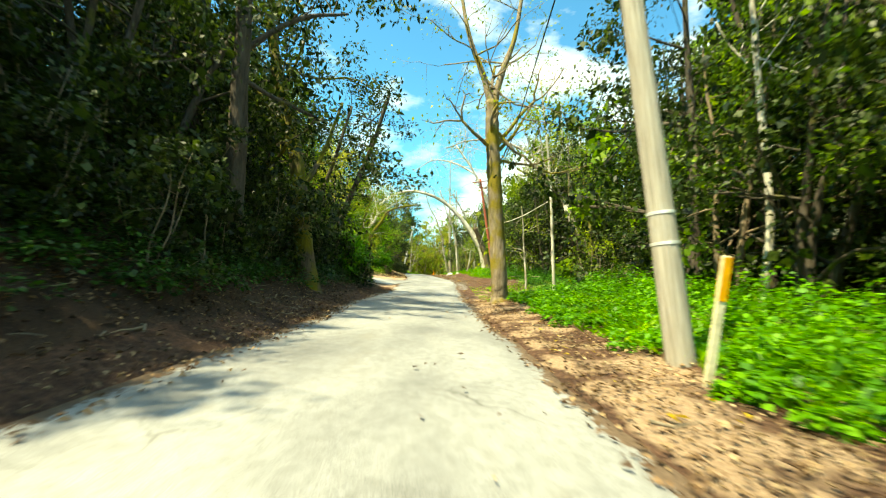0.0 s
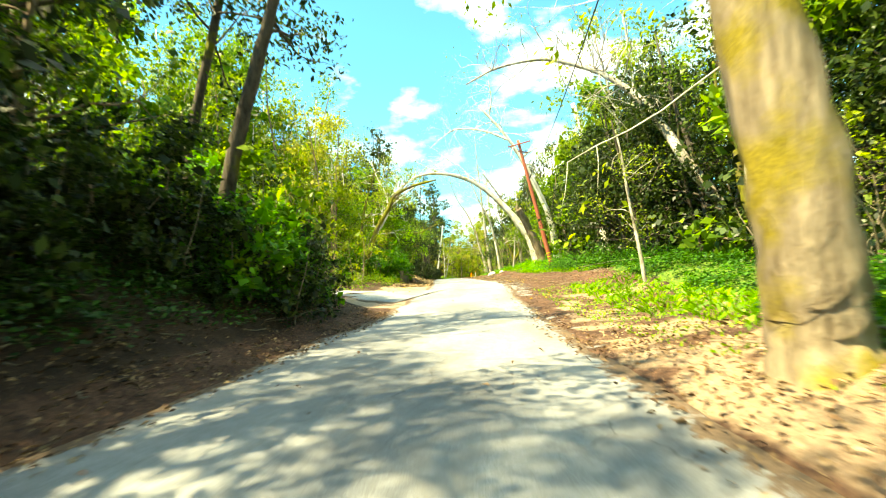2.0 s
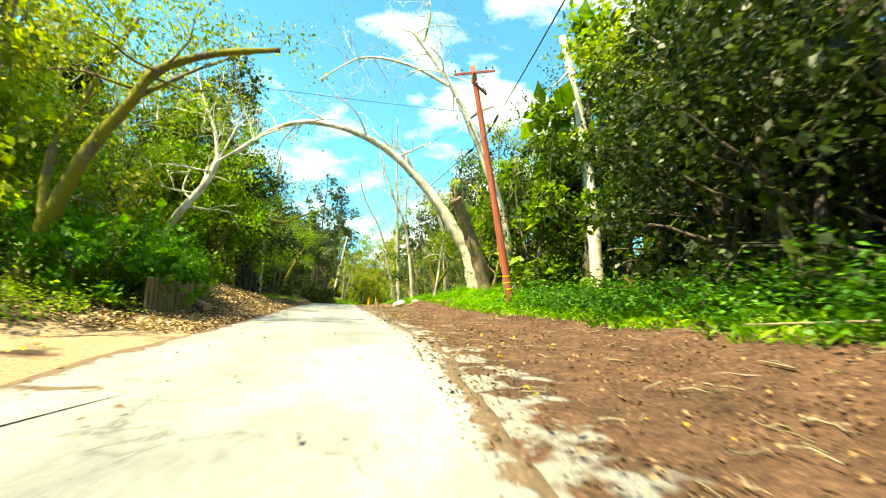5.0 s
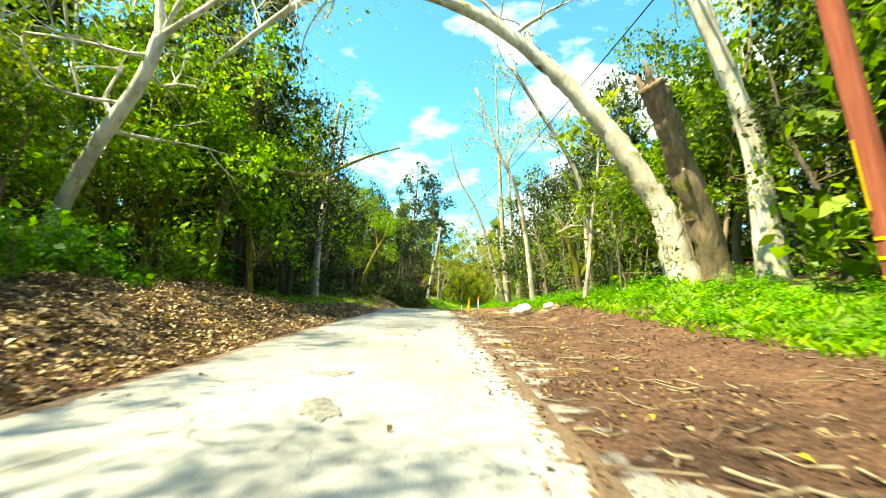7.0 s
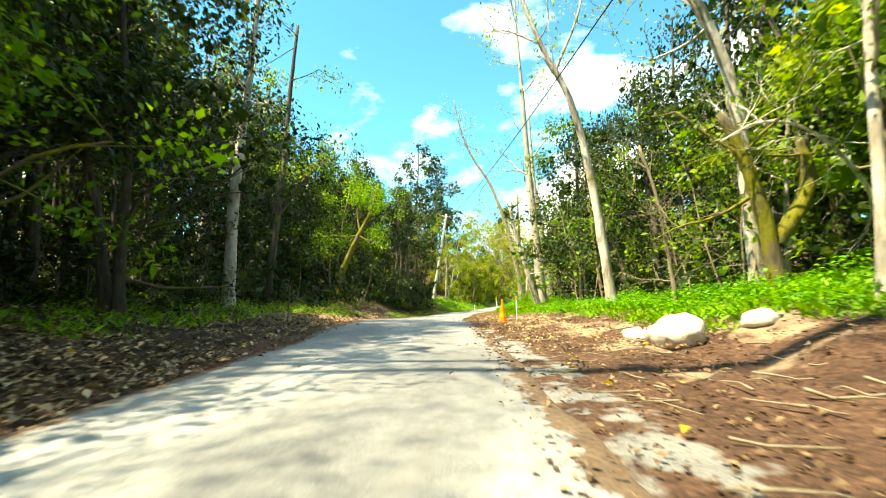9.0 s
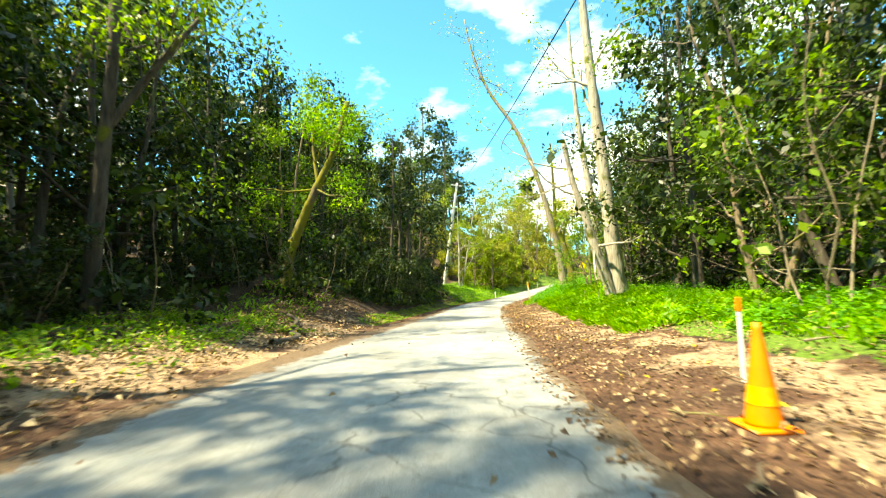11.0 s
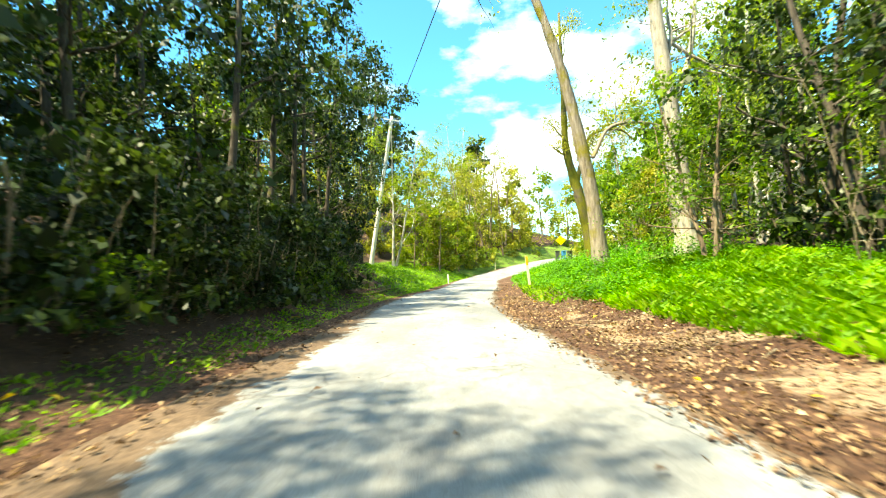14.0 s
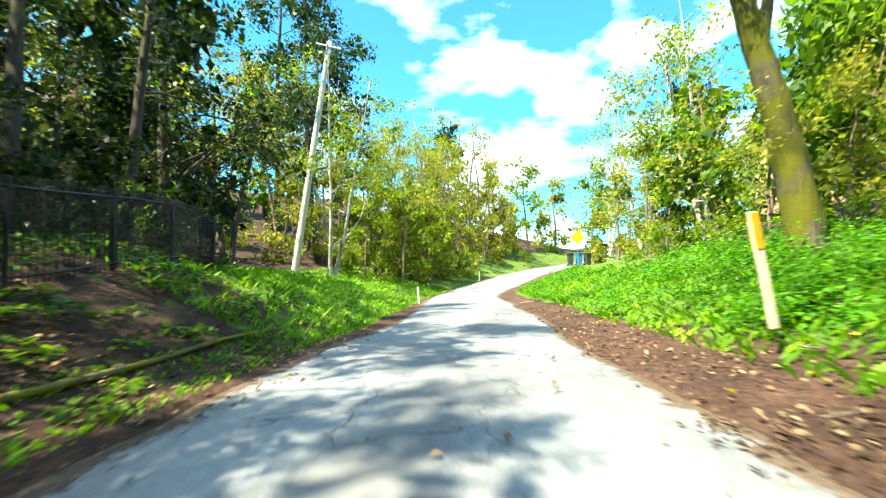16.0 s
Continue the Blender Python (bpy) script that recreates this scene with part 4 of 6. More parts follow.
path_tree("twiggy_sapling", "bare thin sapling beside the shoulder", [([(-2.0, 79.0, 1.7), (-2.2, 78.9, 3.4), (-2.5, 78.7, 5.2), (-2.9, 78.6, 6.6)], 0.07, 0.03)], M_TWIG, 120, 7, None, 0, 0.1, 0.5, 12, 1.3, 0.3, 2, "sapling")
path_tree("mossy_stump_tree", "broken tree with moss over its forked trunk", [([(-0.4, 77.1, 2.1), (-0.7, 76.9, 4.0), (-1.1, 76.7, 5.4), (-1.6, 76.6, 6.6)], 0.22, 0.1), ([(-0.5, 77, 3.6), (0.2, 76.9, 4.8), (0.1, 76.8, 6)], 0.2, 0.12)], M_BARK_MOSS, 121, 9, M_BAY, 500, 0.13, 0.8, 8, 1.6, 0.5)
path_tree("arching_branch_sapling", "thin pale sapling bowed in an arch", [([(1.9, 77.0, 2.5), (1.5, 76.8, 4.2), (0.8, 76.6, 5.4), (-0.1, 76.4, 6.1), (-1.0, 76.3, 6.2), (-1.8, 76.2, 5.8)], 0.06, 0.02)], M_BARK_PALE, 122, 7, None, 0, 0.1, 0.5, 12, 1.2, 0.3, 2, "sapling")
path_tree("tall_forest_tree", "tall straight tree with pale patches on its trunk", [([(-17.4, 81.3, 1.7), (-17.27, 81.15, 5.2), (-17.05, 81.0, 7.35), (-16.75, 80.85, 9.5), (-16.45, 80.7, 11.7), (-16, 80.5, 15.5)], 0.24, 0.1)], M_BARK_GREY, 123, 9, M_OAK, 1500, 0.17, 1.2, 12, 2.4, 0.5)
path_tree("big_grey_trunk_tree", "tall dark tree standing in the forest edge", [([(-20.3, 88.6, 1.7), (-20.1, 88.5, 3.6), (-19.8, 88.4, 6.0), (-19.4, 88.3, 9.0), (-19, 88.1, 14), (-18.6, 88, 18)], 0.24, 0.08), ([(-19.7, 88.4, 7), (-18.6, 89, 9), (-17.6, 89.8, 11)], 0.12, 0.05)], M_BARK, 124, 12, M_BAY, 2200, 0.16, 1.2, 14, 2.6, 0.5)
path_tree("leaning_mossy_tree", "leaning tree with green moss up its trunk", [([(-19.9, 97.2, 2.5), (-19.5, 97.2, 4.4), (-18.8, 97.3, 6.1), (-18.2, 97.3, 7.3), (-17.4, 97.3, 8.8), (-16.8, 97.4, 11)], 0.26, 0.12), ([(-18.2, 97.3, 7.2), (-18.6, 97.6, 9), (-18.8, 98, 11)], 0.09, 0.04)], M_BARK_MOSS, 125, 9, M_MAPLE, 4600, 0.13, 0.95, 14, 1.8, 0.6, clumps=[(-17, 97.6, 9), (-16.2, 97.5, 8.4), (-18.4, 97, 10), (-15.6, 98, 9.6), (-17.4, 98.2, 10.4), (-16.6, 96.6, 10.2), (-15.2, 97.2, 8.6)])
path_tree("twin_trunk_tree", "twin-trunked tree with shaggy pale bark at the grass edge", [
    ([(-4.8, 102.5, 1.4), (-5.0, 102.3, 4.3), (-5.2, 102.1, 7.3), (-5.5, 101.9, 10.8), (-5.8, 101.7, 15.2), (-6, 101.5, 19), (-6.3, 101.3, 24), (-6.5, 101, 29)], 0.42, 0.05),
    ([(-5.1, 102.2, 1.5), (-5.8, 101.9, 3.9), (-6.25, 101.7, 5.6), (-6.8, 101.5, 7.4), (-7.2, 101.2, 9.5)], 0.27, 0.11)], M_BARK_BLUE, 126, 12, M_SPRING, 1500, 0.15, 1.0, 16, 2.6, 0.45)
path_tree("forked_mossy_tree", "forked tree with yellow moss at its foot", [
    ([(-6.47, 118.3, 1.5), (-6.9, 118.1, 5.1), (-7.4, 118.0, 7.6), (-8.0, 117.9, 10.2), (-8.9, 117.8, 13), (-10.2, 117.8, 16.2), (-12.2, 117.8, 19.5), (-13.5, 117.8, 23), (-14.2, 117.8, 26.5)], 0.33, 0.05),
    ([(-6.8, 118.1, 6.6), (-5.9, 118.4, 8.0), (-4.1, 118.7, 8.2), (-2.8, 118.9, 7.6)], 0.1, 0.03)], M_BARK_TAN, 127, 10, M_GOLD, 1500, 0.17, 1.2, 22, 2.4, 0.6)
path_tree("big_grey_trunk_tree", "thick pale trunk standing in deep green brush", [([(-3.3, 117.2, 2.0), (-3.7, 117.0, 5.3), (-4.0, 116.9, 8.2), (-4.5, 116.7, 12), (-5, 116.4, 17), (-5.3, 116.2, 24)], 0.5, 0.1), ([(-4, 116.9, 8), (-3, 117.2, 10.5), (-2.4, 117.5, 14)], 0.16, 0.06)], M_BARK_BLUE, 129, 12, M_SPRING, 1800, 0.16, 1.2, 14, 2.8, 0.5)
path_tree("mossy_leaning_oak", "thick dark oak with yellow moss and crooked limbs", [
    ([(-5.2, 123.9, 1.2), (-5.55, 123.8, 3.6), (-6.15, 123.7, 6.2), (-6.7, 123.6, 8.4), (-6.8, 123.5, 12), (-6.9, 123.4, 16)], 0.43, 0.06),
    ([(-6.2, 123.7, 6.2), (-5.8, 123.8, 7.8), (-5.2, 123.9, 9.2), (-3.7, 123.9, 9.45), (-2.8, 124, 8.8)], 0.14, 0.03)],
    M_BARK_MOSS, 130, 10, M_GOLD, 6000, 0.1, 0.85, 12, 1.4, 0.6, 1, clumps=[(-9.8, 122.2, 4.7), (-8.9, 122.2, 4.5), (-8.0, 122.3, 4.1), (-8.3, 122.3, 5.1), (-7.4, 122.4, 4.1), (-9.3, 122.4, 5.2), (-9.0, 122.4, 3.9), (-7.6, 122.6, 4.9), (-8.5, 122.6, 3.6)])



# ---- the woods on both sides ----
def scatter():
    rng = np.random.default_rng(7)
    put = []

    def free(x, y, gap):
        if any((x - a) ** 2 + (y - c_) ** 2 < gap * gap for a, c_ in put):
            return False
        if 49 < y < 64 and 0 < x < 1.4 + 0.476 * (y - 41.3):
            return False
        if -40 < x < -6 and abs(y - np.interp(x, lane_path[::-1, 0], lane_path[::-1, 1])) < 4.0 and y < 46:
            return False
        return True

    def row(side_, u0, u1, y0, y1, gap, kinds, s0, s1, tall=1.0, tries=None, ymin=None):
        for _ in range(tries or int((y1 - y0) * (u1 - u0) / (gap * gap) * 2.2)):
            y = rng.uniform(y0, y1)
            x = float(centre(y)) + side_ * (float(half(y)) + rng.uniform(u0, u1))
            if free(x, y, gap):
                put.append((x, y))
                kind = kinds[rng.integers(len(kinds))]
                deep = abs(x - float(centre(y))) - float(half(y)) > 10 or y > 138
                if deep and kind in OAKS:
                    kind = FAR_OAKS[len(put) % 2]
                if deep and kind in BAYS:
                    kind = FAR_BAYS[len(put) % 2]
                if deep and kind in GOLDS:
                    kind = FAR_GOLDS[GOLDS.index(kind)]
                plant(kind, x, y, rng.uniform(s0, s1), rng.uniform(0, 360), 0.15, tall)

    # road's left: dark bank, lane mouth, leafy bank, tall dark wood, shrubby bank, light far wood
    row(-1, 5.8, 9, 11, 19, 2.7, OAKS, 0.7, 0.85)
    row(-1, 4.2, 9, 19, 29, 3.0, [OAKS[0], OAKS[2], BAYS[0], TWIGS[1]], 0.8, 1.05)
    row(-1, 5.0, 9.5, -6, 13, 2.4, OAKS, 0.75, 0.95)
    row(-1, 8, 13, -8, 26, 3.0, TALLS, 0.75, 0.9)
    row(-1, 2.6, 6.5, 2, 22, 1.9, [BUSHES[1]], 0.8, 1.15)
    row(-1, 12, 18, -12, 29, 4.0, BACKS[:2], 0.75, 0.9)
    row(-1, 17, 34, -15, 30, 8, BACKS, 0.95, 1.2)
    row(-1, 1.8, 4.2, 3, 20, 1.9, [BUSHES[1], BUSHES[1], BUSHES[0]], 0.5, 0.85)
    row(-1, 1.9, 6.0, 19, 30.5, 1.7, [BUSHES[1], BUSHES[0], BUSHES[1]], 0.8, 1.2)
    row(-1, 6, 20, 0, 30, 2.8, [FAR_BUSH], 0.9, 1.5)
    row(-1, 10, 22, 44.5, 49, 3, GOLDS + SLIMS + [BUSHES[2]], 0.75, 1.0)
    row(-1, 4.6, 8, 45.2, 48, 1.8, [BUSHES[2], BUSHES[3], TWIGS[0]], 0.55, 0.85)
    row(-1, 12, 36, 46, 52, 3.6, LIGHTS + [LIGHTS[1]], 0.8, 1.0)
    row(-1, 20, 36, 30, 50, 4.2, FAR_GOLDS + LIGHTS[:2], 0.95, 1.25)
    row(-1, 4.4, 6.6, 51.5, 70, 1.5, [BUSHES[2], BUSHES[0], BUSHES[3], BUSHES[2]], 0.6, 0.95)
    row(-1, 7.2, 9.5, 52, 67, 2.4, [MAPLES[0], BAYS[0], MAPLES[0]], 0.75, 1.0)
    row(-1, 8, 15, 50, 72, 3.3, [MAPLES[1], MAPLES[0], GOLDS[1], BAYS[1], MAPLES[1]], 0.8, 1.05)
    row(-1, 15, 24, 48, 66, 4.2, FAR_BAYS + [MAPLES[1], FAR_GOLDS[1]], 0.95, 1.25)
    row(-1, 5.8, 12, 69, 90, 2.6, [OAKS[0], OAKS[2], FAR_BUSH], 0.75, 0.95)
    row(-1, 15, 24, 66, 76, 3.6, BACKS[:2], 0.9, 1.1)
    row(-1, 24, 40, 48, 76, 8, BACKS, 1.0, 1.2)
    row(-1, 5.4, 8, 66, 70, 2.4, [BUSHES[0], MAPLES[0]], 0.7, 0.9)
    row(-1, 9.5, 14, 74, 98, 2.9, TALLS + [TALLS[0], SLIMS[0], OAKS[1]], 0.75, 0.95)
    row(-1, 13, 24, 74, 100, 4.0, BACKS + TALLS, 0.8, 1.0)
    row(-1, 24, 40, 74, 130, 10, BACKS, 1.0, 1.2)
    row(-1, 22, 34, 72, 118, 3.4, [FAR_BUSH], 1.5, 2.2)
    row(1, 9, 15, 97, 114, 2.4, [FAR_BUSH], 0.9, 1.4)
    row(-1, 6.5, 11, 74, 97, 2.2, [BUSHES[1], BUSHES[0], TWIGS[1]], 0.5, 0.9)
    row(-1, 10, 26, 73, 100, 2.9, [FAR_BUSH], 1.0, 1.8)
    row(-1, 1.4, 2.2, 104, 117.5, 1.0, [BUSHES[1], BUSHES[1], BUSHES[0]], 0.45, 0.65)
    row(-1, 4.6, 7.5, 117, 128, 1.5, [BUSHES[1], BUSHES[0], BUSHES[1]], 0.75, 1.0)
    row(-1, 2.8, 6.5, 96, 117, 1.7, [BUSHES[1], BUSHES[1], FAR_BUSH], 0.7, 1.1)
    row(-1, 5, 14, 88, 104, 2.2, [FAR_BUSH], 0.9, 1.5)
    row(1, 8, 13, 92, 108, 2.5, OAKS, 1.0, 1.25)
    row(-1, 8.5, 11.5, 102, 124, 3.4, TALLS, 0.75, 0.9)
    row(-1, 5.5, 11, 100, 122, 2.7, OAKS, 0.8, 1.05, 1.08)
    row(-1, 11, 22, 100, 136, 4.4, BACKS[:2], 0.75, 0.9)
    row(-1, 7.5, 12, 119, 136, 3.0, OAKS + [BAYS[0]], 0.75, 1.0)
    row(-1, 3.4, 9, 147, 160, 2.3, [GOLDS[1], GOLDS[0], BUSHES[3]], 0.7, 1.0)
    row(-1, 6, 14, 146, 184, 4.2, [LIGHTS[1], LIGHTS[0], FAR_GOLDS[0]], 0.75, 1.1)
    row(-1, 13, 24, 138, 184, 4.2, FAR_GOLDS + LIGHTS[:2], 1.0, 1.3)
    row(-1, 20, 40, 138, 195, 9, BACKS, 0.95, 1.25)
    # road's right: dark wood along the creek, clearings, twiggy edge, light wood
    row(1, 8.5, 14, -3, 21, 2.5, OAKS + OAKS + [BAYS[0]], 0.9, 1.15)
    row(1, 11, 14.5, 21, 33, 2.5, OAKS, 0.9, 1.15)
    row(1, 13, 22, 0, 60, 3.2, [FAR_BUSH], 1.0, 1.7)
    row(1, 14, 24, -6, 60, 4.4, BACKS[:2], 0.95, 1.2)
    row(1, 24, 42, -5, 110, 11, BACKS, 1.0, 1.25)
    row(1, 8.0, 11, 22, 29, 2.6, [TWIGS[0], TWIGS[1]], 0.8, 1.1)
    row(1, 7.4, 13, 43, 51.5, 2.4, OAKS, 0.95, 1.2)
    row(1, 10, 13.5, 52, 62, 2.5, [MAPLES[0], BAYS[1], MAPLES[1], BAYS[0]], 0.9, 1.15)
    row(1, 10, 17, 60, 82, 4.4, [LIGHTS[0], BACKS[2], LIGHTS[2]], 0.85, 1.05)
    row(1, 14, 26, 60, 116, 3.6, [FAR_BUSH], 1.0, 1.7)
    row(1, 13.5, 24, 60, 102, 4.4, BACKS + FAR_BAYS, 0.75, 0.95)
    row(1, 8.5, 14.5, 53, 76, 2.7, [BAYS[0], OAKS[0], BAYS[1], OAKS[1]], 0.9, 1.15)
    row(1, 5.2, 10, 71, 89, 2.4, [TWIGS[0], TWIGS[1], TWIGS[2], BUSHES[3], SLIMS[0]], 0.7, 1.05)
    row(1, 6, 10.5, 69.5, 84, 2.6, [BAYS[0], BAYS[1], OAKS[2]], 0.75, 0.95)
    row(1, 8.0, 14, 74, 99, 3.0, [BAYS[0], BAYS[1], SLIMS[1], BAYS[1]], 0.9, 1.25)
    row(1, 7, 11.5, 80, 89, 4.2, [SLIMS[0], SLIMS[2]], 0.9, 1.15)
    row(1, 7, 12, 76, 86, 3.0, LIGHTS, 0.95, 1.15)
    row(1, 9, 14, 70, 90, 2.9, [BAYS[1], OAKS[1], BAYS[1]], 1.0, 1.25)
    row(1, 9.5, 15, 104, 116, 2.9, [OAKS[0], OAKS[2], BAYS[1]], 0.85, 1.15)
    row(1, 5.5, 9, 107, 115, 2.4, [BAYS[0], TWIGS[1]], 0.55, 0.75)
    row(1, 8.5, 15, 118, 145, 3.0, [BAYS[0], BAYS[1], LIGHTS[2], GOLDS[1], LIGHTS[0]], 0.8, 1.1)
    row(1, 6.2, 9, 125, 140, 2.2, [TWIGS[0], TWIGS[2], GOLDS[0], BUSHES[3]], 0.6, 0.85)
    row(1, 15, 26, 100, 175, 4.8, BACKS + FAR_BAYS + FAR_GOLDS, 0.8, 1.1)
    row(1, 26, 44, 105, 190, 9, BACKS, 1.0, 1.2)
    row(1, 6.5, 15, 150, 178, 3.6, FAR_GOLDS + [LIGHTS[2], LIGHTS[1]], 0.8, 1.15)
    row(-1, 4.5, 6.5, 24, 31, 1.8, [BUSHES[1], BUSHES[0]], 0.8, 1.2)
    for x, y, s_, k in ((6.6, 46.5, 1.05, OAKS[0]), (7.6, 51, 1.15, OAKS[1]), (-19, 30, 1.25, TALLS[0]), (-24, 46, 1.35, FAR_GOLDS[1]), (-29, 44, 1.1, BACKS[2]),
                       (-22, 49.5, 1.3, GOLDS[1]), (-27, 52, 1.1, BACKS[2]), (-34, 42, 1.2, BACKS[2]), (-19, 52.5, 1.2, GOLDS[1]), (-15.5, 49.5, 0.9, GOLDS[1]), (-21.5, 99.5, 0.95, BAYS[1])):
        plant(k, x, y, s_, x * 23 + y * 7)
    for k in range(26):
        y = 1.5 * k
        plant(FAR_OAKS[k % 2], float(centre(y)) + 17 + rng.uniform(-1.5, 2.5), y, rng.uniform(1.0, 1.3), 47 * k, 0.3)
        plant(FAR_BUSH, float(centre(y)) + 14 + rng.uniform(-1.5, 2), y + 0.7, rng.uniform(1.2, 1.9), 31 * k, 0.3)
    for k in range(9):
        y = 69.5 + 2.1 * k
        plant(TALLS[k % 2], float(centre(y)) - float(half(y)) - rng.uniform(8, 11), y, rng.uniform(0.75, 0.9), 47 * k, 0.2)
        plant(BUSHES[1], float(centre(y)) - float(half(y)) - rng.uniform(6, 8), y + 1, rng.uniform(0.8, 1.1), 31 * k, 0.2)
    # tall dark trees behind the second bank and across the road
    for k in range(8):
        y = 89 + 2.0 * k
        plant(FAR_OAKS[k % 2], float(centre(y)) - float(half(y)) - rng.uniform(8.5, 11), y, rng.uniform(0.95, 1.15), 53 * k, 0.3, 1.2)
    for x, y, s_ in ((1.2, 104, 1.0), (2.8, 107, 1.1), (-0.3, 108.3, 1.0), (3.4, 101, 1.1), (4.8, 104.5, 1.2), (-1.5, 104.2, 1.0), (0.4, 106.2, 1.05), (9.8, 58.2, 1.0), (11.3, 61.2, 1.05), (11.6, 57, 1.1), (13.5, 60.3, 1.2), (9.6, 54.2, 1.0), (3, 84, 1.0), (4.6, 88, 1.1), (1.8, 90, 1.0), (6.2, 85.5, 1.15)):
        plant(FAR_OAKS[1], x, y, s_, x * 50, 0.3, 1.5)
    for x, y, s_ in ((-9.5, 12, 1.0), (-10.2, 15, 1.0), (-9.6, 18, 0.95), (-10.4, 21, 1.0)):
        plant(FAR_OAKS[int(y) % 2], x, y, s_, x * 70 + y * 9, 0.3, 1.15)
    # dark bushes close along the first bank
    for k in range(34):
        y = 1.5 + 0.68 * k
        plant(BUSHES[1], float(centre(y)) - float(half(y)) - rng.uniform(2.3, 4.6), y, rng.uniform(0.7, 1.05), 67 * k, 0.2)
    for k in range(17):
        y = 100.5 + k
        plant(BUSHES[1], float(centre(y)) - float(half(y)) - rng.uniform(1.8, 2.8), y, rng.uniform(0.8, 1.15), 59 * k, 0.2)
    # bright bushes at its end, tall trees behind the iron fence, and the leafy corner by the mossy oak
    for x, y, s_, k in ((-8.0, 24.2, 1.1, BUSHES[2]), (-7.8, 26.0, 1.2, BUSHES[2]), (-8.4, 27.8, 1.2, BUSHES[0]), (-7.7, 29.2, 1.0, BUSHES[2]), (-9.4, 25.2, 1.3, BUSHES[2]),
                       (11.4, 67.5, 1.0, MAPLES[0]), (8.4, 49, 1.1, OAKS[0]), (9.6, 52, 1.15, OAKS[2]), (11.0, 55, 1.2, OAKS[0]), (12.6, 58.5, 1.2, OAKS[1]), (11.2, 50, 1.2, OAKS[1]), (13.6, 53, 1.3, FAR_OAKS[0]), (15, 56.5, 1.3, FAR_OAKS[1]), (13.8, 62.5, 1.3, FAR_OAKS[0]), (9.0, 46.5, 1.15, OAKS[1]), (7.8, 50.5, 1.0, BUSHES[1]), (9.2, 54, 1.0, BUSHES[1]), (10.6, 57, 1.0, BUSHES[1]),
                       (-2.5, 109.5, 1.0, OAKS[0]), (-1.4, 106.8, 1.05, OAKS[2]), (-1.6, 112.2, 1.0, OAKS[1]), (0.4, 109.6, 1.15, OAKS[1]), (-15.5, 50, 1.0, LIGHTS[1]), (-18.5, 53, 0.95, LIGHTS[0]), (-21.5, 56, 1.0, LIGHTS[1]), (-26, 49, 1.1, LIGHTS[0]),
                       (-23, 103.5, 0.85, TALLS[0]), (-23.2, 106.8, 0.85, TALLS[1]), (-22.6, 110, 0.9, TALLS[0]), (-20.2, 112.5, 0.85, TALLS[0]), (-20.9, 117, 0.9, TALLS[0]), (-20.8, 119.6, 0.85, TALLS[1]), (-21.4, 123, 0.9, TALLS[0]), (-21.5, 126.5, 0.85, TALLS[1]),
                       (-15.5, 71.2, 1.15, MAPLES[1]), (-16.2, 75.5, 1.05, OAKS[0]), (-18.2, 67.5, 1.2, MAPLES[1]), (-17.6, 72.4, 1.1, OAKS[1]), (-20, 70, 1.25, MAPLES[1]),
                       (-17.5, 150, 0.85, LIGHTS[1]), (-20, 144, 0.9, LIGHTS[0]), (3.5, 141, 0.9, LIGHTS[0]), (-13, 163, 0.9, LIGHTS[1]), (-6.5, 172, 1.1, LIGHTS[1])):
        plant(k, x, y, s_, x * 41 + y * 13)
    # tall crowns that close the sky above both sides
    row(-1, 9, 13, -8, 23, 2.5, TALLS + [OAKS[1], TALLS[1]], 0.95, 1.15)
    row(-1, 13, 20, -6, 27, 2.2, [BACKS[0], TALLS[0], BACKS[1]], 1.0, 1.2)
    row(1, 7, 12, 4, 20, 1.8, [OAKS[1], BAYS[1], OAKS[0], BAYS[0]], 1.05, 1.3, 1.15)
    row(1, 12, 15, 19, 34, 1.7, [OAKS[1], OAKS[0], OAKS[1]], 1.1, 1.3, 1.15)
    row(1, 14, 20, -4, 34, 2.2, [BACKS[0], BACKS[1], BACKS[2]], 1.0, 1.2)
    row(1, 11, 15, 30, 47, 1.8, [OAKS[1], BAYS[1], OAKS[0]], 1.1, 1.35, 1.1)
    row(-1, 23, 32, 44, 74, 3.4, [LIGHTS[0], LIGHTS[2], LIGHTS[0]], 1.35, 1.6)
    row(-1, 7, 11, 68, 79, 1.8, [TALLS[0], TALLS[1], FAR_OAKS[1]], 0.95, 1.15, 1.1)
    row(-1, 16, 22, 84, 102, 2.2, [TALLS[0], LIGHTS[0], BAYS[1]], 1.15, 1.3)
    row(-1, 8, 12, 116, 132, 2.2, [OAKS[1]], 1.1, 1.25)
    row(1, 11, 17, 48, 74, 2.0, [BAYS[1], LIGHTS[0], OAKS[1]], 1.1, 1.35)
    row(1, 9, 15, 74, 100, 2.0, [BAYS[1], OAKS[1], OAKS[0]], 1.1, 1.3)
    row(-1, 2.4, 6, 146, 162, 1.5, [GOLDS[1], GOLDS[0], BUSHES[3]], 0.55, 0.9)
    # the dark bush mass where the first bank ends
    for x, y, s, k in ((-6.6, 25.6, 0.9, 1), (-7.0, 27.2, 0.95, 1), (-7.4, 28.6, 0.95, 2), (-8.2, 29.8, 1.0, 1), (-8.8, 27.8, 1.35, 2), (-7.6, 25.0, 1.3, 2), (-9.9, 29.6, 1.3, 2), (-8.2, 26.2, 1.5, 0)):
        plant(BUSHES[k], x, y, s, x * 70 + y * 31, 0.2)
    for x, y, s in ((-24, 50.5, 1.7), (-20.5, 53, 1.6), (-27.5, 48, 1.7), (-30, 52, 1.8)):
        plant(BAYS[1], x, y, s, x * 30, 0.2, 1.15)
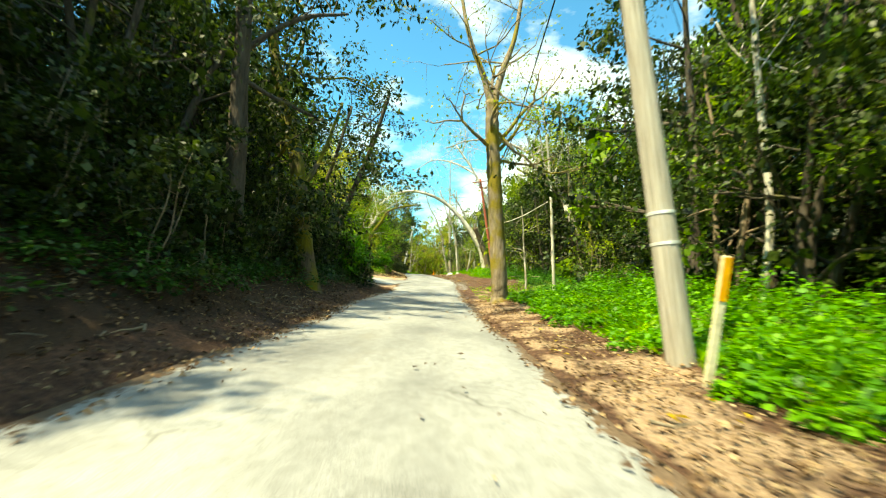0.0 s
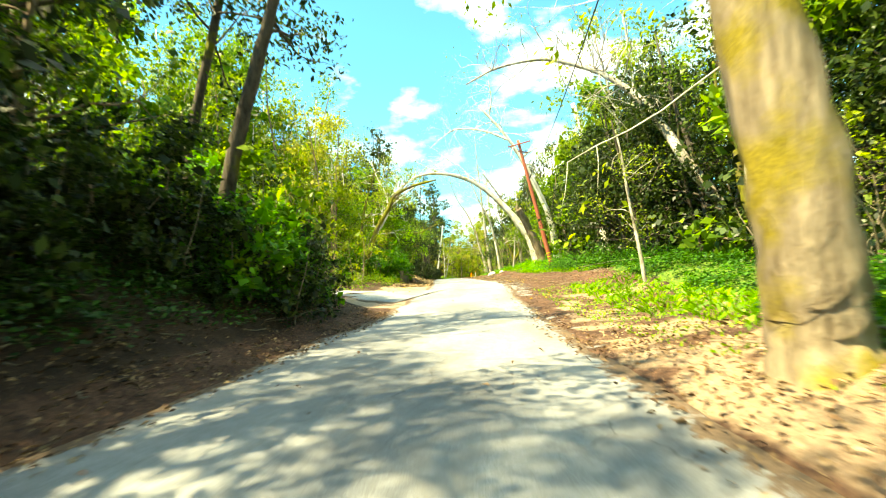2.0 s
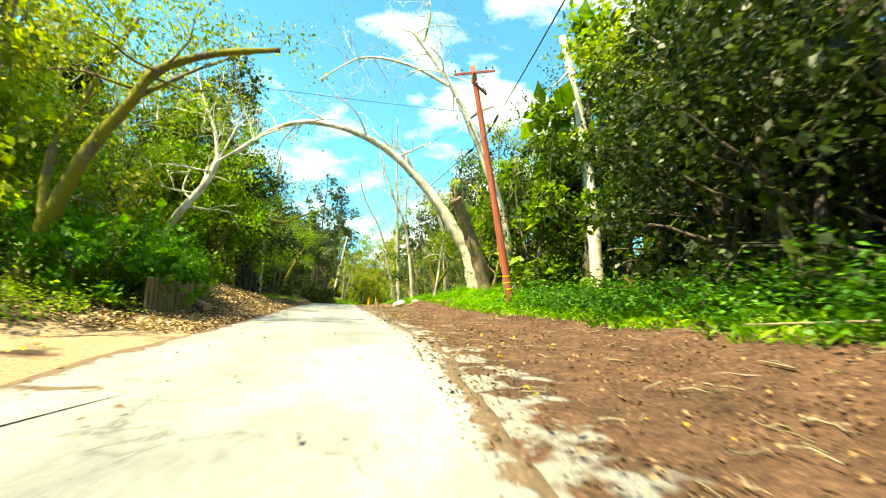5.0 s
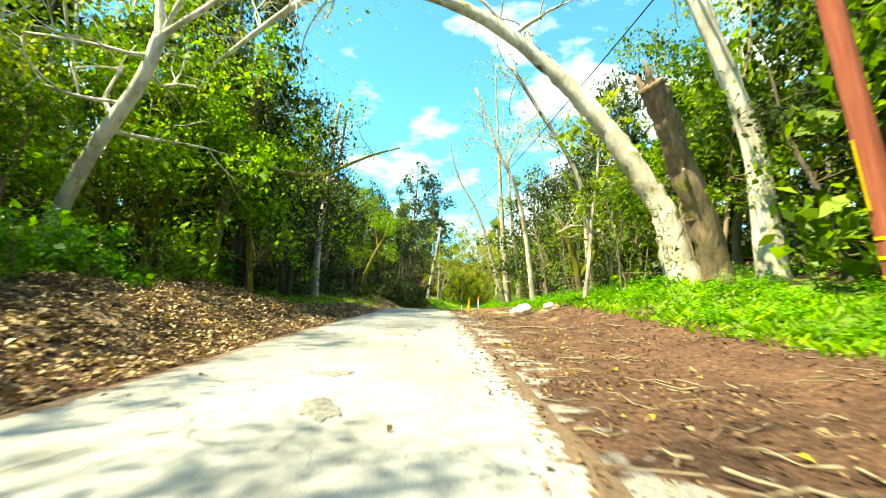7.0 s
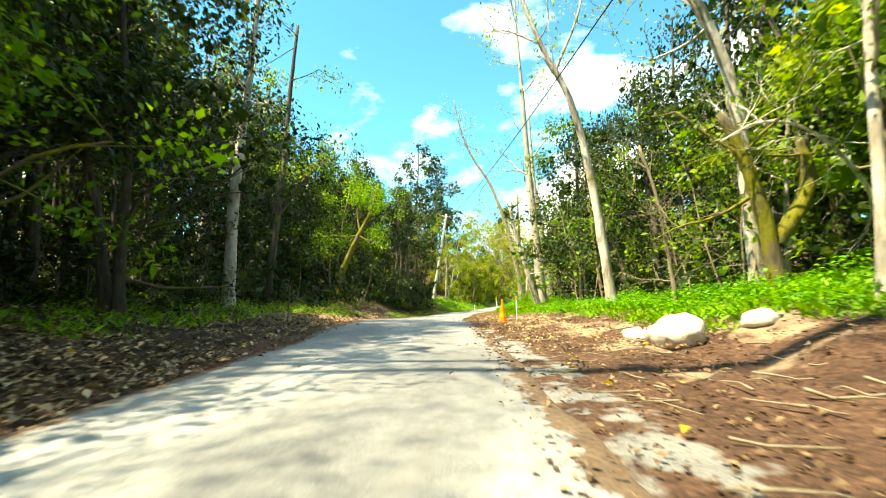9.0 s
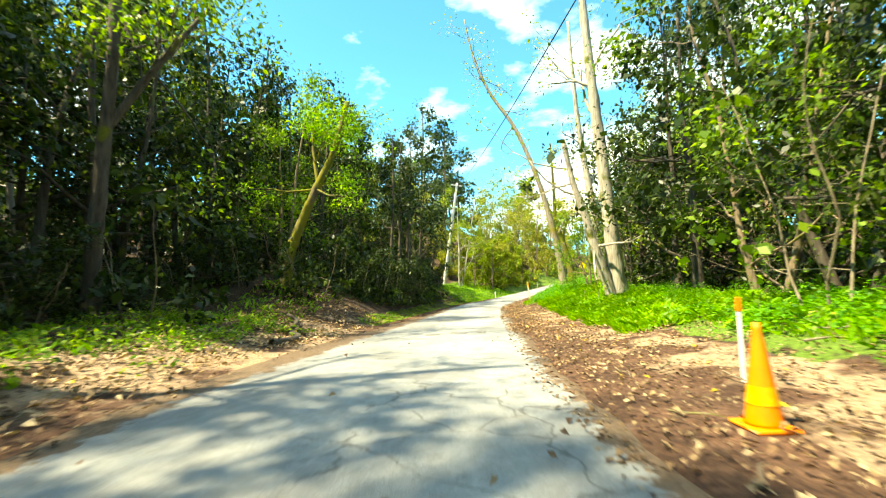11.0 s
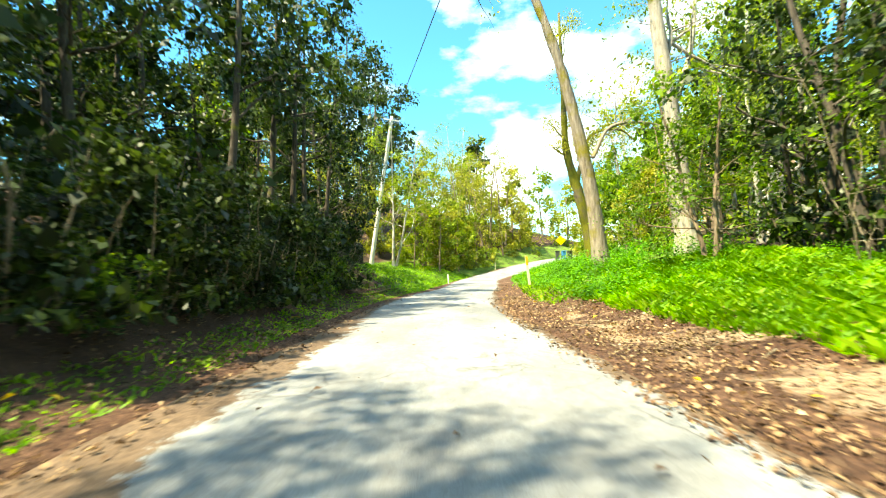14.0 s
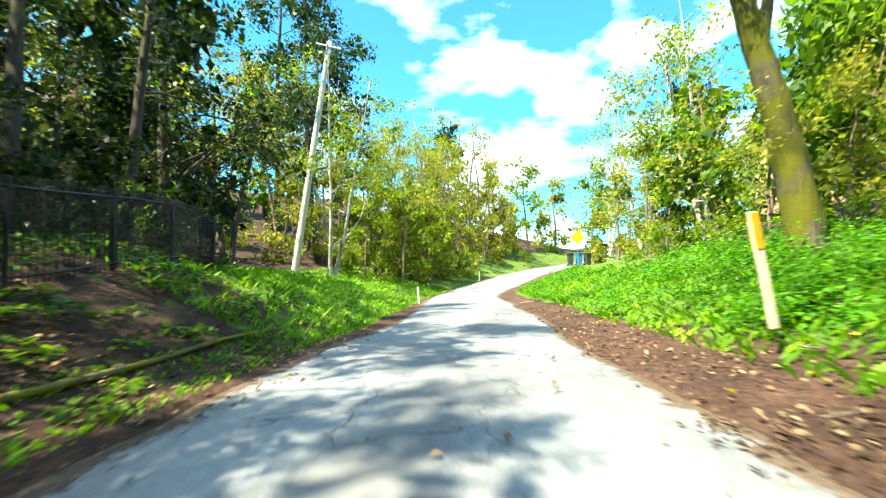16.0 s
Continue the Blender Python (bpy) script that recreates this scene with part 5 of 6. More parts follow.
    # tall thin-leaved trees above the leafy bank
    for x, y, s, k in ((-21.2, 67, 1.2, LIGHTS[2]), (-23, 62, 1.25, LIGHTS[2]), (-20.8, 63.6, 1.2, SLIMS[1]), (-25, 57, 1.3, LIGHTS[2]), (-22.6, 71, 1.2, LIGHTS[0])):
        plant(k, x, y, s, x * 60 + y * 17, 0.2)
    # greens round the paling fence
    for x, y, s in ((-11.3, 52.2, 1.2), (-11.9, 51.0, 1.2), (-12.6, 53.0, 1.5), (-11.4, 54.2, 1.1), (-13.4, 51.6, 1.5), (-12.8, 54.8, 1.3)):
        plant(BUSHES[2], x, y, s, x * 50 + y * 21, 0.2)
    for k in range(30):
        y = -3 + 0.95 * k
        plant(BUSHES[1], float(centre(y)) - float(half(y)) - rng.uniform(1.9, 3.4), y, rng.uniform(0.5, 0.8), 83 * k, 0.2)
    # the far end, where the road bends out of sight
    for x, y, s, k in ((-16, 172, 1.1, FAR_GOLDS[0]), (-10, 176, 1.3, FAR_GOLDS[1]), (-4, 180, 1.4, FAR_GOLDS[0]), (2, 186, 1.5, FAR_GOLDS[1]), (-7, 168, 0.8, FAR_GOLDS[0]), (-1, 174, 0.7, BUSHES[3]), (-20, 182, 1.4, FAR_GOLDS[1]),
                       (-12, 188, 1.5, FAR_GOLDS[1]), (-26, 160, 1.7, TALLS[1]), (-23, 153, 1.4, TALLS[0]), (-31, 166, 1.8, TALLS[1]), (-14, 158, 1.0, GOLDS[1]), (8, 192, 1.6, FAR_GOLDS[0]), (16, 196, 1.6, FAR_BAYS[1]), (-3, 196, 1.7, FAR_GOLDS[0])):
        plant(k, x, y, s, x * 37 + y * 11)


scatter()
for ob in STORE:
    for piece in [*ob.children_recursive, ob]:
        bpy.data.objects.remove(piece)


# ---- low plants, litter and stones ----
def zone_points(side_, zones, rng):
    """Random places beside the road: zones of (y0, y1, d0, d1, count), d from the road's edge outwards."""
    out = []
    for y0, y1, d0, d1, count in zones:
        y = rng.uniform(y0, y1, count)
        d = rng.uniform(d0, d1, count)
        x = centre(y) + side_ * (half(y) + d)
        out.append(np.stack([x, y], 1))
    p = np.concatenate(out)
    return np.column_stack([p, top(p[:, 0], p[:, 1])])


def off_lane(p):
    """Drops places on the side lane."""
    line_y = np.interp(p[:, 0], lane_path[::-1, 0], lane_path[::-1, 1])
    hit = (p[:, 0] < -5.8) & (p[:, 0] > -38) & (np.abs(p[:, 1] - line_y) < 2.6)
    return p[~hit]


def litter(name, label, places, size, mat, seed):
    rng = np.random.default_rng(seed)
    k = len(places)
    a = rng.uniform(0, 6.28, k)
    along = unit(np.column_stack([np.cos(a), np.sin(a), rng.normal(size=k) * 0.3]))
    side_ = unit(np.column_stack([-np.sin(a), np.cos(a), rng.normal(size=k) * 0.35]))
    s = (size * rng.uniform(0.5, 1.5, k))[:, None]
    p = places + np.array([0, 0, 0.02]) + np.column_stack([np.zeros((k, 2)), rng.random(k) * 0.05])
    curl = np.column_stack([np.zeros((k, 2)), rng.uniform(0.05, 0.3, k)]) * s
    v = np.stack([p, p + along * s * 0.5 + side_ * s * 0.32 + curl, p + along * s, p + along * s * 0.5 - side_ * s * 0.32 + curl], 1)
    return tagged(new(name, quads_of(name, v, mat)), label, "leaf litter", kind="stuff")


def herbs(name, label, clumps, per, size, mat, seed, category="undergrowth"):
    """Broad-leaved plants: each clump (x, y, z, radius, height) is a dome of nearly level leaves."""
    rng = np.random.default_rng(seed)
    c_ = np.repeat(clumps, per, 0)
    k = len(c_)
    r = np.sqrt(rng.random(k))
    a = rng.uniform(0, 6.28, k)
    z = (1 - r ** 2) ** 0.5 * (0.35 + 0.65 * rng.random(k) ** 0.6)
    p = np.column_stack([c_[:, 0] + np.cos(a) * r * c_[:, 3], c_[:, 1] + np.sin(a) * r * c_[:, 3], c_[:, 2] + c_[:, 4] * z])
    along = unit(np.column_stack([np.cos(a), np.sin(a), np.zeros(k)]) + rng.normal(size=(k, 3)) * np.array([0.7, 0.7, 0.35]))
    side_ = unit(np.cross(along, np.array([0, 0, 1.0]) + rng.normal(size=(k, 3)) * 0.35))
    s = (size * rng.uniform(0.6, 1.4, k))[:, None]
    dip = np.array([0, 0, -0.16]) * s
    v = np.stack([p, p + along * s * 0.45 + side_ * s * 0.36, p + along * s + dip, p + along * s * 0.45 - side_ * s * 0.36], 1)
    return tagged(new(name, quads_of(name, v, mat)), label, category, kind="stuff")


def clumps_of(side_, zones, seed):
    """Clumps for herbs(): zones of (y0, y1, d0, d1, count, radius, height)."""
    rng = np.random.default_rng(seed)
    out = []
    for y0, y1, d0, d1, count, r, h in zones:
        p = zone_points(side_, [(y0, y1, d0, d1, count)], rng)
        k = rng.uniform(0.6, 1.3, count)
        out.append(np.column_stack([p, r * k, h * k * rng.uniform(0.7, 1.2, count)]))
    return np.concatenate(out)


def grass(name, label, places, length, mat, seed):
    rng = np.random.default_rng(seed)
    k = len(places)
    a = rng.uniform(0, 6.28, k)
    lean_ = unit(np.column_stack([np.cos(a) * 0.5, np.sin(a) * 0.5, np.ones(k)]) + rng.normal(size=(k, 3)) * 0.25)
    side_ = np.column_stack([-np.sin(a), np.cos(a), np.zeros(k)])
    s = (length * rng.uniform(0.5, 1.4, k))[:, None]
    w = 0.014 + 0.012 * rng.random(k)[:, None]
    bend = np.column_stack([np.cos(a), np.sin(a), -0.4 * np.ones(k)]) * s * 0.35
    p = places - np.array([0, 0, 0.02])
    v = np.stack([p - side_ * w, p + side_ * w, p + lean_ * s * 0.6 + side_ * w * 0.8, p + lean_ * s + bend], 1)
    return tagged(new(name, quads_of(name, v, mat)), label, "grass", kind="stuff")


rng = np.random.default_rng(77)
right_herbs = clumps_of(1, [(58, 73, 5.0, 10.5, 140, .45, .42), (73, 84, 4.4, 8.5, 110, .45, .5), (84, 92, 3.2, 7.5, 80, .4, .36),
                            (111, 124, 2.1, 5, 120, .45, .5), (117.5, 121.5, 2.0, 3.6, 30, .4, .4), (114, 132, 3.4, 8, 170, .6, .85), (124, 150, 1.2, 5, 130, .5, .4)], 1)
herbs("undergrowth", "bright green broad-leaved weeds along the road's edge", right_herbs, 92, 0.09, M_HERB, 2)
verge_herbs = clumps_of(1, [(90, 112, 3.2, 8.5, 120, .4, .22), (92, 112, 5.4, 9, 70, .5, .5)], 75)
herbs("undergrowth", "low small-leaved clover and weeds in the verge grass", verge_herbs, 170, 0.05, M_HERB, 76)
# weeds on the shaded stretch; their dark leaf colour stands in for the shade
shady_herbs = clumps_of(1, [(20, 32, 4.8, 8.5, 90, .45, .5), (32, 43, 5.6, 10, 100, .5, .6), (42, 57.5, 4.8, 9.5, 170, .75, 1.2)], 73)
herbs("undergrowth", "tall green brush along the shoulder, with shade put into its leaf colour", shady_herbs, 90, 0.12, M_BRUSH_SHADE, 74)
tall_herbs = clumps_of(1, [(0, 6, 2.0, 7, 50, .45, .4), (2, 22, 1.4, 2.6, 60, .3, .3), (4, 21, 2.0, 3.4, 36, .38, .4), (5, 22, 2.9, 5.2, 46, .55, .8), (5, 24, 4.6, 8.5, 110, .65, 1.0)], 71)
herbs("undergrowth", "tall bright green broad-leaved weeds in clumps", tall_herbs, 120, 0.115, M_HERB, 72)
left_herbs = clumps_of(-1, [(46, 52, 2.6, 6, 60, .5, .7), (52, 70, 4.6, 8, 60, .5, .5), (72, 97, 3.0, 9, 150, .4, .4), (82, 92, 0.9, 3.0, 34, .4, .4), (97, 122, 0.5, 1.1, 14, .2, .12), (112, 124, 1.3, 4.2, 46, .32, .2),
                            (126, 150, 1.5, 9, 60, .4, .3), (33, 36, 7, 14, 30, .4, .4), (44, 48, 5, 16, 70, .5, .6)], 3)
herbs("undergrowth", "green weeds and seedlings over the bank", left_herbs, 50, 0.105, M_BAY, 4)
ivy = clumps_of(-1, [(-8, 30, 1.6, 7, 420, .6, .6), (-8, 27, 1.1, 4.5, 460, .5, .5), (98, 126, 1.6, 5.5, 110, .4, .3)], 5)
herbs("ivy", "dark ivy and brambles over the shaded bank", ivy, 70, 0.09, M_FERN, 6)
blades = np.concatenate([zone_points(1, [(-4, 22, 1.7, 5, 7000), (21, 38, 2.3, 5.5, 2200), (43, 74, 4.4, 8.5, 9000), (74, 92, 3.6, 7, 4500), (90, 114, 2.1, 8.4, 64000), (113, 150, 1.2, 5.5, 9000)], rng)])
grass("grass", "bright spring grass on the verge", blades, 0.24, M_GRASS, 7)
blades = off_lane(zone_points(-1, [(31, 48, 4, 14, 1500), (72, 98, 2.5, 6, 2500), (122, 150, 0.4, 9, 12000)], rng))
grass("grass", "green grass along the foot of the bank", blades, 0.22, M_GRASS, 8)
grass("grass", "thin short grass over the worn dirt shoulder", zone_points(1, [(19, 40, 0.8, 5.2, 4500)], rng), 0.08, M_GRASS, 21)
grass("grass", "short mossy green weeds at the foot of the shaded bank", zone_points(-1, [(96, 126, 0.3, 1.3, 6000)], rng), 0.085, M_GRASS, 18)
brown = off_lane(np.concatenate([zone_points(-1, [(-4, 31, -0.6, 2.2, 24000), (-4, 31, 2, 6, 15000), (48, 73, -0.1, 6.5, 16000), (73, 98, -0.4, 7, 14000), (98, 124, -0.45, 4.5, 16000)], rng),
                                 zone_points(1, [(-4, 24, -0.45, 2.6, 13000), (24, 76, -0.6, 5.2, 26000), (76, 92, -0.5, 4.5, 10000), (92, 118, -0.5, 2.6, 20000), (116, 130, -0.3, 1.6, 2000), (30, 60, 5, 9, 1500)], rng)]))
drift = np.sin(1.7 * brown[:, 0] + 2 * np.sin(0.8 * brown[:, 1])) * np.sin(1.3 * brown[:, 1] + 1.1 * np.sin(brown[:, 0]))
brown = brown[rng.random(len(brown)) < 0.16 + 0.84 * (0.5 + 0.5 * drift) ** 1.6]
litter("leaf_litter", "thick pale dry leaves heaped over the bank", zone_points(-1, [(47.5, 73, -0.1, 6.5, 21000), (73, 80, 0.3, 4, 1500), (80, 98, 0.3, 4.5, 3800)], rng), 0.105, M_DRY, 19)
litter("leaf_litter", "pale dry leaves strewn along the shoulder", zone_points(1, [(74, 118, 0.2, 3.4, 7000), (-2, 24, 0.3, 2.4, 2600)], rng), 0.06, M_DRY, 20)
litter("leaf_litter", "brown fallen leaves over the banks and shoulders", brown, 0.066, M_DEAD, 9)
sprinkle = np.concatenate([zone_points(1, [(-4, 130, 0.2, 2.8, 300)], rng), zone_points(-1, [(40, 120, 0.2, 2, 160)], rng)])
litter("leaf_litter", "yellow fallen leaves scattered on the shoulder", sprinkle, 0.11, M_YELLOW_LEAF, 10)
on_road = np.column_stack([rng.uniform(-1, 1, 420), rng.uniform(-4, 128, 420)])
on_road = np.column_stack([centre(on_road[:, 1]) + np.sign(on_road[:, 0]) * np.abs(on_road[:, 0]) ** 0.7 * half(on_road[:, 1]), on_road[:, 1], grade(on_road[:, 1]) + 0.05])
litter("leaf_litter", "small dark leaves and bark bits on the asphalt", on_road, 0.075, M_DEAD, 11)


def sticks(name, label, places, length, seed):
    rng = np.random.default_rng(seed)
    V, F = [], []
    for p in places:
        a, ln = rng.uniform(0, 6.28), length * rng.uniform(0.4, 1.5)
        d = np.array([math.cos(a), math.sin(a), 0])
        q = [p + d * ln * t + np.array([0, 0, 0.03 + 0.05 * rng.random()]) + rng.normal(size=3) * 0.03 * ln for t in (-0.5, -0.15, 0.2, 0.5)]
        tube(V, F, q, 0.012 * rng.uniform(0.6, 1.8), 0.005, 5)
    return tagged(new(name, mesh_of(name, V, F, M_TWIG, True)), label, "twigs", kind="stuff")


sticks("twigs", "dry twigs fallen on the shoulders and banks", np.concatenate([zone_points(1, [(0, 120, 0.3, 5, 420), (38, 76, 0.2, 5, 260)], rng), zone_points(-1, [(0, 30, 0.3, 4, 160), (48, 98, 0.5, 6, 240)], rng)]), 0.48, 12)


def fern(x, y, scale, turn):
    """Sword fern: arched fronds, each a stem line with paired leaflets."""
    rng = np.random.default_rng(int(abs(x * 31 + y * 17)))
    ob = thing("fern", "dark green sword fern on the bank", "fern", (x, y, float(top(x, y))), turn, "ferns on the bank")
    q = []
    for k in range(13):
        a = k * 6.28 / 13 + rng.normal() * 0.2
        ln = scale * rng.uniform(0.7, 1.1)
        rise = rng.uniform(0.45, 0.9)
        d, s_ = np.array([math.cos(a), math.sin(a), 0]), np.array([-math.sin(a), math.cos(a), 0])
        for i in range(1, 17):
            t = i / 17
            p = d * ln * t + np.array([0, 0, ln * (rise * t - 0.75 * t * t)])
            w = 0.17 * ln * (1 - t) ** 0.7 * min(1, t * 6)
            for sg in (-1, 1):
                e = p + s_ * sg * w + d * 0.02
                q.append([p, p + (e - p) * 0.4 + d * 0.02 * ln, e - np.array([0, 0, 0.15 * w]), p + (e - p) * 0.4 - d * 0.02 * ln])
    child("fronds", quads_of("fronds", np.array(q), M_FERN), ob)
    return ob


rng = np.random.default_rng(21)
for k in range(80):
    y = rng.uniform(-1, 29)
    x = float(centre(y)) - float(half(y)) - rng.uniform(1.6, 4.6)
    fern(x, y, rng.uniform(0.7, 1.15), rng.uniform(0, 360))


def rock(name, label, x, y, size, seed, mat=M_STONE, sink=0.3, squash=0.65):
    rng = np.random.default_rng(seed)
    bm = bmesh.new()
    bmesh.ops.create_icosphere(bm, subdivisions=3, radius=size)
    off = Vector(rng.uniform(0, 50, 3))
    for v in bm.verts:
        v.co *= 1 + 0.28 * noise.noise(v.co * 1.4 / size + off) + 0.08 * noise.noise(v.co * 4 / size + off)
        v.co.z *= squash
    me = bpy.data.meshes.new(name)
    bm.to_mesh(me)
    bm.free()
    me.materials.append(mat)
    me.polygons.foreach_set("use_smooth", np.ones(len(me.polygons), bool))
    ob = tagged(new(name, me), label, "boulder")
    ob.matrix_basis = pose(x, y, float(top(x, y)) + size * squash * (1 - 2 * sink), 0, 0, seed * 40)
    return ob


rock("boulder", "pale boulder with yellow lichen beside the shoulder", -3.5, 74.3, 0.46, 3, squash=0.75, sink=0.2)
rock("boulder", "small pale stone in the dry leaves", -2.3, 74.0, 0.28, 4)
rock("boulder", "low pale stone beside the boulder", -3.9, 75.6, 0.26, 5)
rock("boulder", "half-buried grey stone in the bank", -17.3, 112.2, 0.3, 6, M_BARK, 0.45)


def log(name, label, pts, ra, rb, bark, seed, cut=None):
    rng = np.random.default_rng(seed)
    p = np.array([(x, y, float(top(x, y)) + dz) for x, y, dz in pts])
    ob = thing(name, label, "log", tuple(p[0]))
    V, F = [], []
    tube(V, F, curve_through(p - p[0], 5), ra, rb, 9, 0.08, rng)
    child("trunk", mesh_of("trunk", V, F, bark, True), ob)
    if cut:
        d = Vector(p[0] - p[1]).normalized()
        bm = lathe([(ra * 1.0, 0), (ra * 0.98, 0.03)], 12)
        bmesh.ops.transform(bm, matrix=Vector((0, 0, 1)).rotation_difference(d).to_matrix().to_4x4(), verts=bm.verts)
        part("cut_end", bm, cut, ob, "reddish sawn log end")
    return ob


log("fallen_log", "dark fallen trunk lying along the top of the bank", [(-14.5, 11.8, .75), (-13.1, 11.6, .5), (-11.8, 11.4, .3), (-11.0, 11.4, .25)], 0.16, 0.1, M_BARK, 31)
log("cut_log", "short sawn log with a reddish end behind the fence", [(-9.55, 53.95, .14), (-10.1, 54.35, .14), (-10.7, 54.8, .14)], 0.15, 0.15, M_BARK_BROWN, 32, M_WOOD_CUT)
log("fallen_branch", "crooked dark fallen branch in the leaves beside the road", [(-14.9, 88.5, .06), (-15.0, 89.6, .07), (-15.3, 90.4, .1), (-16.0, 91.2, .12), (-16.6, 92.6, .2), (-17.3, 93.2, .2)], 0.09, 0.06, M_BARK, 33)
log("fallen_log", "thin mossy trunk lying along the grassy bank", [(-17.0, 117.2, .0), (-16.85, 118.0, .02), (-16.65, 118.9, .04), (-16.6, 120.0, .03), (-16.44, 121.4, .04), (-16.2, 123.4, .0)], 0.05, 0.03, M_BARK_MOSS, 36)
log("fallen_branch", "thin pale fallen branch on the dirt shoulder", [(-4.0, 67.6, .04), (-3.2, 67.5, .05), (-2.4, 67.3, .06), (-1.8, 67.4, .03)], 0.025, 0.012, M_TWIG, 34)
log("fallen_branch", "bare fallen branches below the leaning tree", [(-18.6, 61.2, .5), (-17.6, 62.0, .7), (-16.4, 62.4, .6), (-15.4, 62.9, .4)], 0.06, 0.03, M_TWIG, 35)
log("fallen_branch", "thin bare branch lying across the weeds", [(6.2, 40.6, .3), (4.6, 42.0, .3), (3.0, 44.0, .35)], 0.03, 0.015, M_TWIG, 36)
log("fallen_log", "dark log lying across the creek hollow", [(0.6, 99.5, .5), (2.5, 100.5, .55), (5.5, 102, .55)], 0.12, 0.09, M_BARK, 37)


# ---- poles, posts, cone, fences, boards ----
def lean_pose(foot, head):
    """The pose that stands a thing at foot with its upright axis towards head."""
    d = Vector(head) - Vector(foot)
    return Matrix.Translation(foot) @ Vector((0, 0, 1)).rotation_difference(d).to_matrix().to_4x4(), d.length


def ring(r, z, h, sides=16, thick=0.006):
    return lathe([(r, z - h / 2), (r + thick, z - h / 2), (r + thick, z + h / 2), (r, z + h / 2)], sides)


def utility_pole(label, foot, head, r0, r1, mat, arms=(), bands=(), band_mat=None, cap=True):
    ob = thing("utility_pole", label, "utility pole", group="utility poles along the road")
    m, h = lean_pose(foot, head)
    ob.matrix_basis = m
    rng = np.random.default_rng(int(h * 100))
    V, F = [], []
    tube(V, F, np.array([(0, 0, z) for z in np.linspace(-0.6, h, 12)]), r0, r1, 14, 0.012, rng)
    child("pole", mesh_of("pole", V, F, mat, True), ob)
    for z, length, turn in arms:
        bm = box(length, 0.1, 0.12, (0, -r1 - 0.06, 0), 0.008)
        bmesh.ops.rotate(bm, cent=(0, 0, 0), matrix=Matrix.Rotation(radians(turn), 3, "Z"), verts=bm.verts)
        bmesh.ops.translate(bm, vec=(0, 0, z), verts=bm.verts)
        arm = part("crossarm", bm, mat, ob)
        way = Matrix.Rotation(radians(turn), 3, "Z")
        for f in (-0.46, -0.3, 0.3, 0.46):
            bm = lathe([(0.012, 0), (0.012, 0.09), (0.05, 0.1), (0.055, 0.13), (0.03, 0.15), (0.045, 0.18), (0.02, 0.21)], 10)
            bmesh.ops.translate(bm, vec=way @ Vector((length * f, -r1 - 0.06, 0.06)) + Vector((0, 0, z)), verts=bm.verts)
            part("insulator", bm, M_GREY_BOX, arm, "dark glazed insulator")
        for sg in (-1, 1):
            a, e = way @ Vector((0, -r1 - 0.02, -0.55)) + Vector((0, 0, z)), way @ Vector((sg * length * 0.3, -r1 - 0.05, -0.05)) + Vector((0, 0, z))
            V, F = [], []
            tube(V, F, [np.array(a), np.array((a + e) / 2), np.array(e)], 0.015, 0.015, 6)
            part_me = mesh_of("brace", V, F, M_STEEL, True)
            child("brace", part_me, ob, "thin steel brace")
    for z, bh in bands:
        part("band", ring(r0 + (r1 - r0) * (z + 0.6) / (h + 0.6) + 0.004, z, bh), band_mat, ob, "bright band wrapped round the pole")
    return ob


utility_pole("leaning weathered grey utility pole with two silver bands", *raised([(2.97, 6.5, 0.25), (1.6, 6.9, 9.3)]), 0.2, 0.14, M_POLE, (), ((1.66, 0.045), (2.1, 0.045)), M_TAPE)
pole_b = utility_pole("red-brown utility pole with crossarms and yellow reflective bands", (2.98, 61.5, 2.1), (0.35, 60.6, 15.0), 0.23, 0.14, M_POLE_RED, ((12.75, 2.3, 4), (11.9, 2.3, 62)), ((0.75, 0.06), (1.1, 0.06), (1.45, 0.06)), M_YELLOW)
bm = box(0.012, 0.05, 1.3, (-0.235, -0.03, 2.6))
part("marker_strip", bm, M_YELLOW, pole_b, "upright yellow reflective strip")
pole_c = utility_pole("tall bleached utility pole with a short crossarm", (-22.2, 143.5, 2.0), (-19.6, 142.8, 17.1), 0.24, 0.16, M_POLE_WHITE, ((14.95, 1.6, 10),), (), None)
V, F = [], []
tube(V, F, curve_through([(-0.2, -0.02, 12.5), (-0.45, -0.02, 11.2), (-0.3, -0.02, 9.8), (-0.2, -0.02, 8.5)], 5), 0.018, 0.018, 6)
child("riser_cable", mesh_of("riser_cable", V, F, M_CABLE, True), pole_c, "thin cable looped down the pole")


def cable(label, a, e, sag, r, lumps=()):
    ob = thing("overhead_cable", label, "cable", tuple(a))
    a, e = np.array(a, float), np.array(e, float)
    t = np.linspace(0, 1, 40)[:, None]
    path = (e - a) * t - np.array([0, 0, 4 * sag]) * t * (1 - t)
    V, F = [], []
    tube(V, F, path, r, r, 6)
    child("wire", mesh_of("wire", V, F, M_CABLE, True), ob)
    for f, ln in lumps:
        p = (e - a) * f - np.array([0, 0, 4 * sag]) * f * (1 - f)
        d = unit(e - a)
        V, F = [], []
        tube(V, F, [p - d * ln / 2, p - d * ln * 0.4, p, p + d * ln * 0.4, p + d * ln / 2], 0.07, 0.07, 8)
        child("splice_case", mesh_of("splice_case", V, F, M_CABLE, True), ob, "black cable splice case")
    return ob


